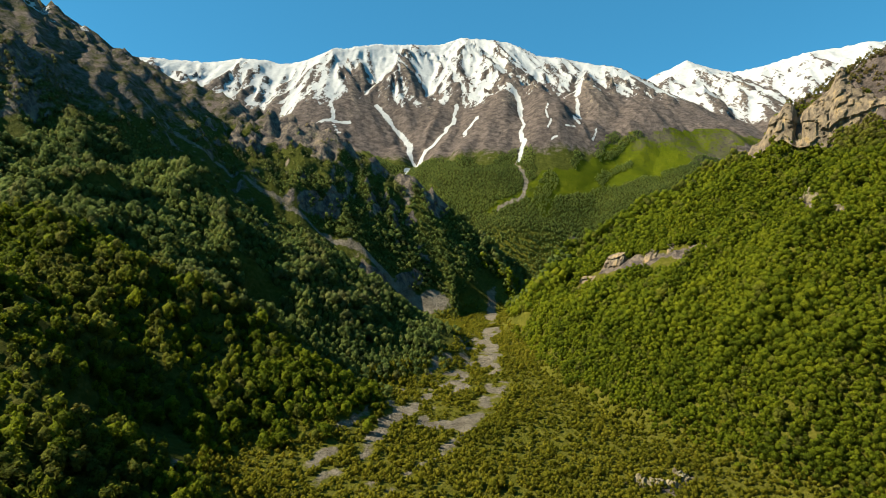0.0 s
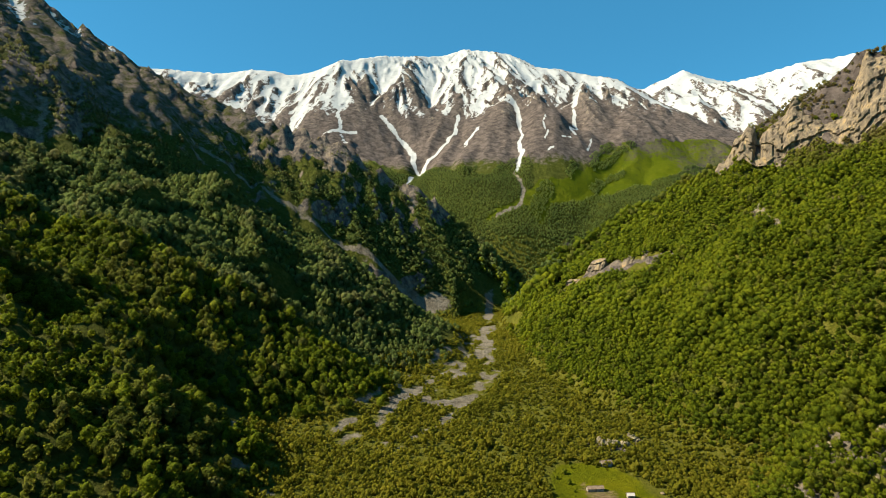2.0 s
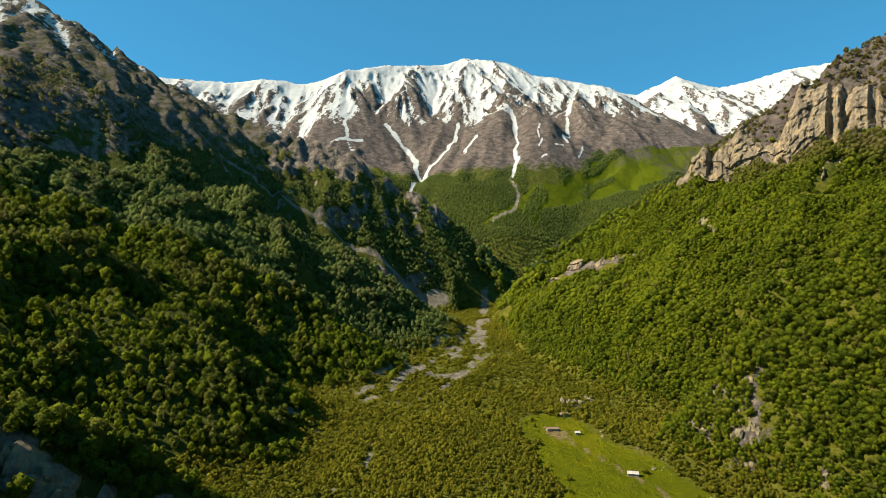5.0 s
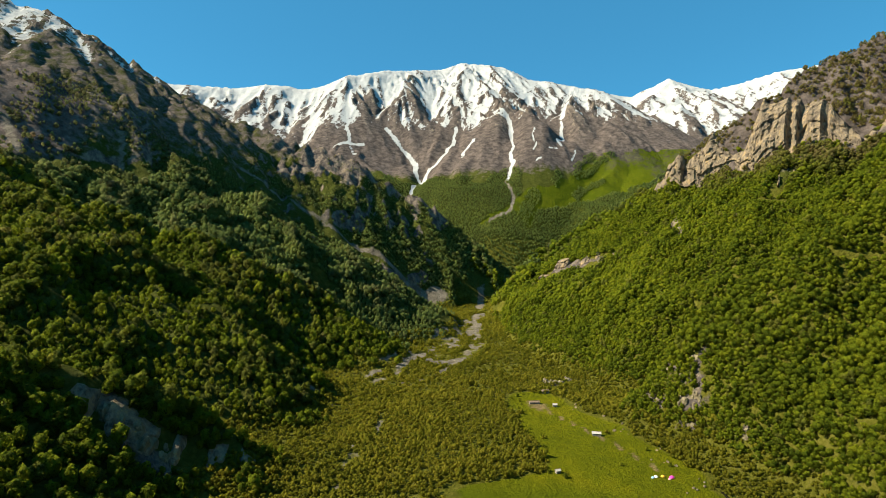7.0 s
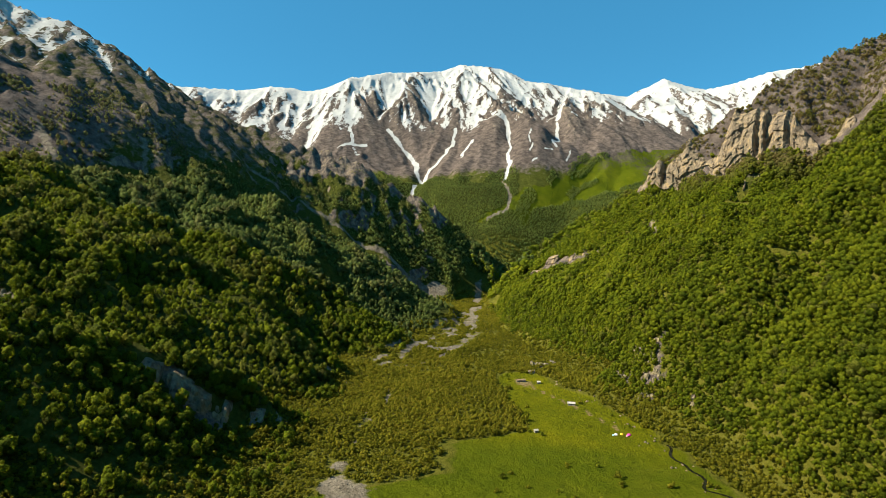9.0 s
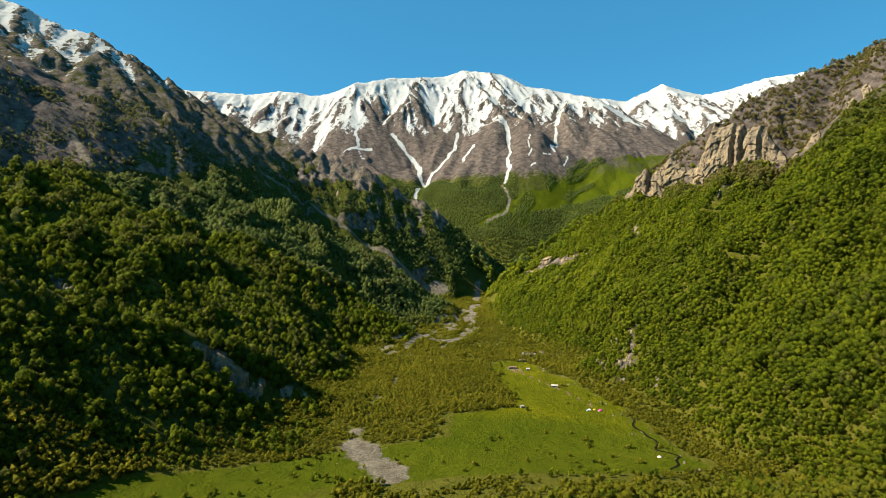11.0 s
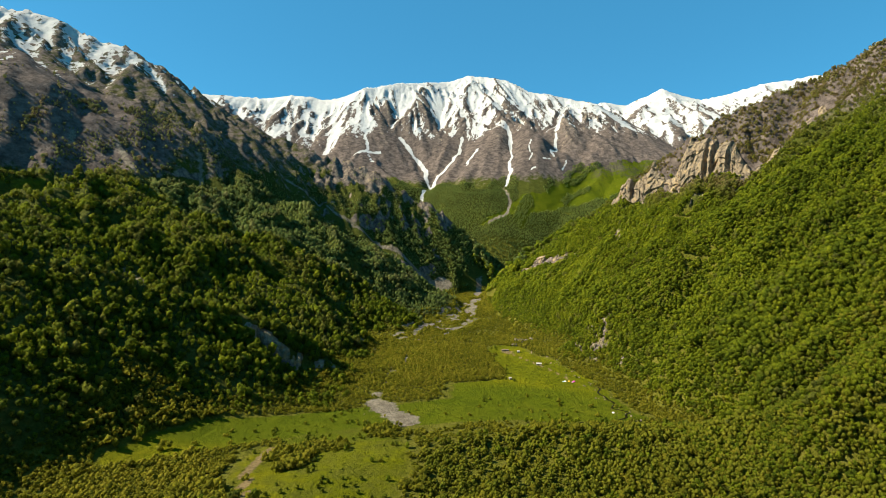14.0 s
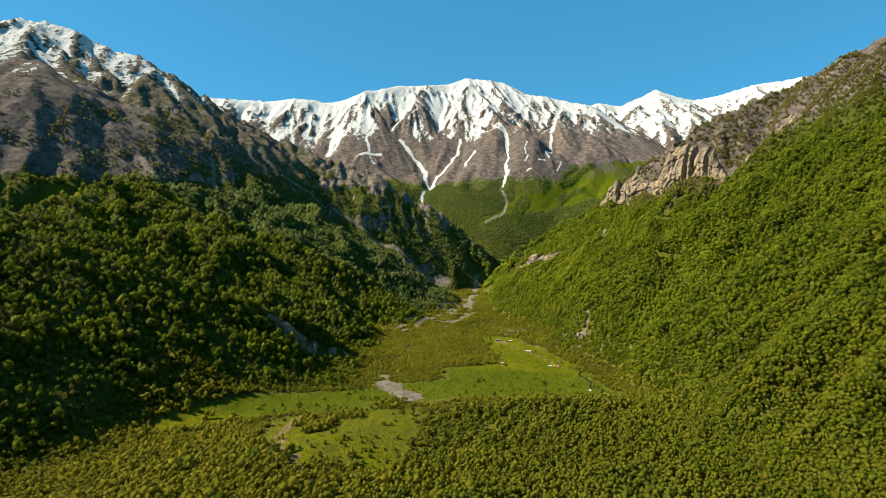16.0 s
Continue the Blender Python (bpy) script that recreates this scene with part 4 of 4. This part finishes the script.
MAT_STONE = plain("dry_stone", (0.12, 0.10, 0.08), (0.34, 0.30, 0.25), 2.0)
MAT_ROOF = plain("weathered_sheet_roof", (0.28, 0.255, 0.22), (0.48, 0.44, 0.39), 1.2, 0.6)
MAT_SOD = plain("brown_plank_roof", (0.12, 0.08, 0.05), (0.26, 0.19, 0.13), 1.5)
MAT_WOOD = plain("grey_wood", (0.10, 0.075, 0.05), (0.22, 0.17, 0.12), 3.0)
MAT_BARK = plain("grey_bark", (0.06, 0.05, 0.04), (0.16, 0.14, 0.11), 2.5)
MAT_TREE = leaf_material("tree_leaves", (0.095, 0.118, 0.009), (0.180, 0.205, 0.013), (0.28, 0.28, 0.02), (0.14, 0.10, 0.045), True)


def cliff_material(name, stops):
    m, t, b = material(name, 0.95, 0.1)
    c = ramp(t, noise_of(t, 0.16, 10, 0.75, (1, 1, 0.5)), stops)
    t.links.new(c, b.inputs["Base Color"])
    bump(t, b, noise_of(t, 0.3, 8, 0.75), 1.0, 2.5)
    return m


MAT_CLIFF = cliff_material("limestone", [(0.33, (0.045, 0.036, 0.028)), (0.43, (0.125, 0.100, 0.072)), (0.54, (0.225, 0.178, 0.118)), (0.66, (0.37, 0.255, 0.115))])
MAT_PALE = cliff_material("pale_limestone", [(0.35, (0.065, 0.054, 0.036)), (0.45, (0.155, 0.130, 0.080)), (0.56, (0.24, 0.202, 0.122)), (0.68, (0.34, 0.275, 0.16))])

# ---- rock outcrops ----
ICO2 = bmesh.new()
bmesh.ops.create_icosphere(ICO2, subdivisions=2, radius=1.0)
ICO2_V = np.array([v.co[:] for v in ICO2.verts])
ICO2_F = np.array([[v.index for v in f.verts] for f in ICO2.faces])
ICO2.free()


def crag_block(r, size):
    """A jagged block: a ball cut by random planes and roughened."""
    v = ICO2_V.copy()
    for _ in range(11):
        n = r.normal(size=3) * (1, 1, 0.55)
        n /= np.linalg.norm(n)
        cut = r.uniform(0.45, 0.8)
        d = v @ n
        v = v - np.outer(np.maximum(d - cut, 0), n)
    v = v + 0.06 * r.normal(size=v.shape)
    return v * size


def rock_outcrop(route, half, seed):
    r = np.random.default_rng(seed)
    vs = []
    length = sum(math.hypot(bx - ax, by - ay) for (ax, ay), (bx, by) in zip(route, route[1:]))
    for k in range(max(6, int(length / (half * 0.32)))):
        u = r.uniform(0, 1) * (len(route) - 1)
        i = min(int(u), len(route) - 2)
        x = route[i][0] + (route[i + 1][0] - route[i][0]) * (u - i) + r.normal() * half * 0.4
        y = route[i][1] + (route[i + 1][1] - route[i][1]) * (u - i) + r.normal() * half * 0.4
        size = half * r.uniform(0.45, 0.9) * np.array([r.uniform(0.7, 1.2), r.uniform(0.7, 1.2), r.uniform(1.0, 1.7)])
        vs.append(crag_block(r, size) + (x, y, ground_at(x, y) - 0.12 * size[2]))
    outcrop = new("rock_outcrop")
    home = vs[0].mean(0)
    outcrop.location = home
    for v in vs:
        part_of("rock", v - home, ICO2_F, MAT_PALE, outcrop)
    return tagged(outcrop, "weathered grey and tan limestone outcrop among the trees", "rock", "outcrops on the slopes")


for i, (half, route) in enumerate(OUTCROPS[1:]):
    rock_outcrop(route, half * 0.95, 600 + i)

# ---- cliffs ----
def cliff(base, inward, tall_noise, seed, label):
    """A fluted rock face that stands before the slope: base line in the plan, and how far back its top lies."""
    r = np.random.default_rng(seed)
    lengths = [0.0]
    for (ax, ay), (bx, by) in zip(base, base[1:]):
        lengths.append(lengths[-1] + math.hypot(bx - ax, by - ay))
    nu, nv = int(lengths[-1] / 1.6), 46
    u = np.linspace(0, lengths[-1], nu)
    bx, by = np.interp(u, lengths, [p[0] for p in base]), np.interp(u, lengths, [p[1] for p in base])
    back = inward[2] * (0.75 + 0.5 * value_noise(u / 30, u * 0, seed)) * np.sin(np.clip(u / lengths[-1], 0, 1) * math.pi) ** 0.35 * (np.interp(u / lengths[-1], (0, 0.3, 0.45, 0.85, 1), (0.3, 0.4, 1.1, 1.0, 0.6)) if len(base) > 7 else 1)
    tx, ty = bx + inward[0] * back, by + inward[1] * back
    z0, z1 = lookup(GZ, bx, by) - 6, lookup(GZ, tx, ty) + tall_noise * (value_noise(u / 14, u * 0 + 5, seed + 1) - 0.2)
    v = np.linspace(0, 1, nv)[:, None]
    lean = 0.22 * v + 0.78 * v ** 4
    z = z0 + (z1 - z0) * v
    x, y = bx + (tx - bx) * lean, by + (ty - by) * lean
    tall = z - z0
    flute = 12 * fbm(u[None] + 0 * v, tall * 0.3, 75, 2, seed + 6) + 8 * (np.abs(fbm(u[None] + 0 * v, tall * 0.10, 24, 5, seed + 2, 0.65)) - 0.2) + 3.0 * fbm(u[None] + 0 * v, tall, 7, 3, seed + 3) + 1.2 * np.sign(np.sin(tall / 6.5 + 2 * fbm(u[None] + 0 * v, tall, 40, 2, seed + 4)))
    cleft = np.zeros_like(u)
    for c in r.uniform(0.1, 0.9, 5):
        cleft = np.maximum(cleft, step(5.0, 1.5, np.abs(u - c * lengths[-1])))
    flute = flute + 11 * cleft[None] * np.clip(v * 3, 0, 1)
    flute = 0.35 * flute + 0.65 * np.round(flute / 2.6 + 0.6 * fbm(u[None] + 0 * v, tall, 9, 2, seed + 8)) * 2.6
    x, y = x + inward[0] * flute, y + inward[1] * flute
    verts = np.stack([x, y, z], 2)
    crown_row = verts[-1] + np.array([inward[0] * 22, inward[1] * 22, -8])
    verts = np.concatenate([verts, crown_row[None]]).reshape(-1, 3)
    cells = (np.arange(nv)[:, None] * nu + np.arange(nu - 1)[None]).ravel()
    faces = np.stack([cells, cells + 1, cells + 1 + nu, cells + nu], 1)
    return tagged(new("cliff", mesh_of("cliff", verts, faces, MAT_CLIFF)), label, "cliff", "cliffs on the eastern crag")


for (base, inward, rise, seed), words in zip(CLIFFS, ("tall fluted tan and grey limestone cliff below brown woods", "broken tan limestone cliff high on the crag", "small pale limestone knob below the main cliff", "long pale limestone cliff band across the wooded slope", "grey limestone buttress at the foot of the crag", "dark shaded rock face on the wooded spur")):
    cliff(base, inward, rise, seed, words)

# ---- brook at the meadow's edge ----
def brook(route, width):
    bm = bmesh.new()
    dense = []
    for (ax, ay), (bx, by) in zip(route, route[1:]):
        n = max(2, int(math.hypot(bx - ax, by - ay) / 2))
        dense += [(ax + (bx - ax) * k / n, ay + (by - ay) * k / n) for k in range(n)]
    last = None
    for i, (x, y) in enumerate(dense[:-1]):
        dx, dy = dense[i + 1][0] - x, dense[i + 1][1] - y
        run = math.hypot(dx, dy)
        sway, half = 1.3 * math.sin(i * 0.55), 0.5 * width * (0.8 + 0.4 * math.sin(i * 1.7) ** 2)
        cx, cy = x - dy / run * sway, y + dx / run * sway
        pair = [bm.verts.new((cx - dy / run * half * side, cy + dx / run * half * side, ground_at(cx, cy) + 0.25)) for side in (1, -1)]
        if last:
            bm.faces.new((last[0], pair[0], pair[1], last[1]))
        last = pair
    bmesh.ops.solidify(bm, geom=bm.faces[:], thickness=0.4)
    me = bpy.data.meshes.new("water")
    bm.to_mesh(me)
    bm.free()
    m, t, b = material("brook_water", 0.15, 0.5)
    t.links.new(ramp(t, noise_of(t, 0.6, 4), [(0.4, (0.012, 0.014, 0.010)), (0.6, (0.030, 0.030, 0.018))]), b.inputs["Base Color"])
    me.materials.append(m)
    tagged(new("water", me), "narrow dark brook winding along the meadow's edge", "brook", kind="structure")


brook([(150, 60), (146, 36), (152, 16), (147, -4), (156, -18), (148, -32), (140, -44), (152, -58)], 1.8)

# ---- huts on the meadow ----
def herder_hut(x, y, turn, long, wide, tall, roof_mat, label):
    hut = new("herder_hut")
    part("wall", box(bmesh.new(), -long / 2, long / 2, -wide / 2, -wide / 2 + 0.4, -0.6, tall, 0.06, 1), MAT_STONE, hut, "dry-stone front wall")
    part("wall", box(bmesh.new(), -long / 2, long / 2, wide / 2 - 0.4, wide / 2, -0.6, tall, 0.06, 2), MAT_STONE, hut)
    for side in (-1, 1):
        bm = bmesh.new()
        x0, x1 = sorted((side * (long / 2 - 0.41), side * (long / 2 - 0.01)))
        ring = [(-wide / 2 + 0.41, -0.6), (wide / 2 - 0.41, -0.6), (wide / 2 - 0.41, tall), (0, tall + 0.32 * wide), (-wide / 2 + 0.41, tall)]
        a, b2 = [bm.verts.new((x0, *p)) for p in ring], [bm.verts.new((x1, *p)) for p in ring]
        bm.faces.new(a[::-1]), bm.faces.new(b2)
        for k in range(5):
            bm.faces.new((a[k], a[(k + 1) % 5], b2[(k + 1) % 5], b2[k]))
        part("gable", bm, MAT_STONE, hut)
    for side in (-1, 1):
        bm = bmesh.new()
        for k in range(int(long / 0.9) + 1):
            x0 = -long / 2 - 0.3 + k * (long + 0.6) / (int(long / 0.9) + 1)
            x1 = x0 + (long + 0.6) / (int(long / 0.9) + 1) - 0.04
            lift = 0.03 * (k % 2)
            rows = [(side * (wide / 2 + 0.4), tall - 0.14 + lift), (side * 0.02, tall + 0.34 * wide + lift)]
            q = [bm.verts.new((xx, yy, zz + dz)) for dz in (0, 0.08) for (yy, zz) in rows for xx in (x0, x1)]
            for f in ((0, 1, 3, 2), (4, 6, 7, 5), (0, 4, 5, 1), (2, 3, 7, 6), (0, 2, 6, 4), (1, 5, 7, 3)):
                bm.faces.new([q[j] for j in f])
        part("roof", bm, roof_mat, hut)
    part("door", box(bmesh.new(), -0.45, 0.45, -wide / 2 - 0.06, -wide / 2 - 0.004, -0.1, min(1.8, tall - 0.1)), MAT_WOOD, hut, "plank door")
    part("ridge_pole", box(bmesh.new(), -long / 2 - 0.5, long / 2 + 0.5, -0.08, 0.08, tall + 0.34 * wide + 0.09, tall + 0.34 * wide + 0.22), MAT_WOOD, hut)
    hut.matrix_basis = pose(x, y, ground_at(x, y), 0, 0, turn)
    return tagged(hut, label, "hut", "huts on the meadow")


herder_hut(106, 141, -12, 5.6, 2.8, 1.7, MAT_ROOF, "low stone herder's hut with a pale sheet roof on the meadow")
herder_hut(76, 216, 6, 8.0, 2.6, 1.5, MAT_SOD, "long low stone sheepfold with a brown roof on trampled ground")
herder_hut(91, 208, 0, 3.2, 2.4, 1.6, MAT_ROOF, "small stone shed with a pale roof on trampled ground")
herder_hut(90, 247, 14, 6.0, 3.4, 1.8, MAT_SOD, "stone hut with a weathered roof at the meadow's end")
herder_hut(69, 84, 20, 2.6, 2.0, 1.5, MAT_ROOF, "tiny pale shelter among bushes at the meadow's edge")

# ---- tents ----
def cloth(name, colour):
    m, t, b = material(name, 0.6, 0.3)
    t.links.new(mix(t, noise_of(t, 1.5, 3), colour, tuple(0.85 * c for c in colour)), b.inputs["Base Color"])
    return m


def dome_tent(x, y, turn, size, mat, label):
    tent = new("dome_tent")
    bm = bmesh.new()
    bmesh.ops.create_uvsphere(bm, u_segments=16, v_segments=10, radius=size)
    bmesh.ops.bisect_plane(bm, geom=bm.verts[:] + bm.edges[:] + bm.faces[:], plane_co=(0, 0, -0.02), plane_no=(0, 0, -1), clear_outer=True)
    for v in bm.verts:
        v.co.z *= 0.8
        v.co *= 1 - 0.06 * abs(math.sin(2 * math.atan2(v.co.y, v.co.x)))
    part("fly", bm, mat, tent)
    for k in range(2):
        bm = bmesh.new()
        last = None
        for i in range(13):
            a = math.pi * i / 12
            c = Vector((math.cos(a) * size * 1.02, 0, math.sin(a) * size * 0.83))
            ring = [bm.verts.new(c + Vector((0, math.cos(w), math.sin(w))) * 0.03) for w in (0, 2.1, 4.2)]
            if last:
                for j in range(3):
                    bm.faces.new((last[j], last[(j + 1) % 3], ring[(j + 1) % 3], ring[j]))
            last = ring
        bm.transform(pose(0, 0, 0, 0, 0, 45 + 90 * k))
        part("pole", bm, MAT_WOOD, tent)
    part("door_flap", box(bmesh.new(), -0.35, 0.35, -size * 1.0, -size * 0.93, 0, size * 0.5), MAT_SOD, tent, "dark door opening")
    tent.matrix_basis = pose(x, y, ground_at(x, y) + 0.02, 0, 0, turn)
    return tagged(tent, label, "tent", "tents on the meadow")


for x, y, size, colour, word in ((122.5, 78, 1.3, (0.75, 0.78, 0.80), "white"), (120.5, 77.2, 1.0, (0.30, 0.55, 0.70), "pale blue"), (126.5, 78.5, 1.2, (0.80, 0.45, 0.03), "yellow"), (131, 77, 1.5, (0.55, 0.04, 0.28), "magenta"), (129, 75, 1.0, (0.60, 0.25, 0.35), "pink"), (143, -18, 1.4, (0.75, 0.66, 0.60), "off-white")):
    dome_tent(x, y, 40 * size, size, cloth(word.replace(" ", "_") + "_cloth", colour), word + " dome tent pitched on the green meadow")

# ---- boulders ----
def boulder(x, y, size, seed):
    r = np.random.default_rng(seed)
    v = crag_block(r, size * np.array([1.1, 0.9, 0.7]))
    ob = new("boulder", mesh_of("boulder", v, ICO2_F, MAT_CLIFF))
    ob.matrix_basis = pose(x, y, ground_at(x, y) + 0.2 * size, 0, 0, float(r.uniform(0, 360)))
    return tagged(ob, "pale lichened limestone boulder lying on grass", "boulder", "boulders at the foot of the slope")


r = np.random.default_rng(81)
for k in range(46):
    y = float(r.uniform(-60, 230))
    x = float(np.interp(y, (-60, -35, 108, 230), (150, 150, 136, 102)) + r.normal() * 5)
    boulder(x, y, float(r.uniform(0.4, 1.5)), 700 + k)
for k in range(18):
    boulder(float(-48 + r.normal() * 12), float(-5 + r.normal() * 24), float(r.uniform(0.3, 0.9)), 760 + k)

# ---- single trees on the open grass ----
def limb(bm, a, b2, ra, rb, sides=6):
    a, b2 = Vector(a), Vector(b2)
    q = (b2 - a).to_track_quat("Z", "Y").to_matrix()
    rings = [[bm.verts.new(c + q @ Vector((math.cos(6.283 * k / sides) * rad, math.sin(6.283 * k / sides) * rad, 0))) for k in range(sides)] for c, rad in ((a, ra), (b2, rb))]
    for k in range(sides):
        bm.faces.new((rings[0][k], rings[0][(k + 1) % sides], rings[1][(k + 1) % sides], rings[1][k]))
    bm.faces.new(rings[1])


def meadow_tree(seed):
    r = np.random.default_rng(seed)
    tree = new("tree")
    bm = bmesh.new()
    limb(bm, (0, 0, -0.5), (0.05, 0.03, 0.9), 0.11, 0.06)
    part("trunk", bm, MAT_BARK, tree, "short grey-brown trunk")
    for k in range(3):
        a = 2.1 * k + r.uniform(0, 1)
        bm = bmesh.new()
        limb(bm, (0.02, 0.02, r.uniform(0.3, 0.6)), (0.55 * math.cos(a), 0.55 * math.sin(a), r.uniform(0.9, 1.3)), 0.05, 0.02, 5)
        part("limb", bm, MAT_BARK, tree)
    v, f = crown_shape(22, 1.75, 0.26, seed, True, 0.18, 0.40)
    part_of("crown", v, f, MAT_TREE, tree)
    return tagged(tree, "low bushy broadleaf tree standing on open grass", "tree", "trees on the meadow")


MODELS = [meadow_tree(900 + k) for k in range(6)]
px, py, r = scatter(-225, 150, -235, 245, 4.6, 951)
thin = fbm(px, py, 26, 3, 57)
clear = clearing_mask(px, py)
grass = lookup(ZONES["meadow"], px, py)
edge_near = step(0.999, 0.8, grass) + step(0.98, 0.7, meadow_mask(px + 9, py)) + step(0.98, 0.7, meadow_mask(px - 9, py + 6))
chance = np.where(clear > 0.3, 0.34 * step(-0.35, 0.1, thin), np.where(px < -60, 0.26 * step(-0.1, 0.3, thin), 0.002 + 0.16 * np.clip(edge_near, 0, 1) * step(0, 0.3, thin)))
keep = (grass > 0.4) & (r.uniform(0, 1, len(px)) < chance) & (lookup(ZONES["scree"], px, py) < 0.4) & (lookup(ZONES["dirt"], px, py) < 0.3)
px, py = px[keep][:290], py[keep][:290]
print("single trees", len(px))
for k, (x, y) in enumerate(zip(px, py)):
    size = float(r.uniform(0.6, 1.7))
    place = pose(float(x), float(y), ground_at(x, y), 0, 0, float(r.uniform(0, 360)))
    tree = MODELS[k] if k < 6 else copy_thing(MODELS[k % 6], place)
    tree.matrix_basis = place @ Matrix.Scale(size, 4)
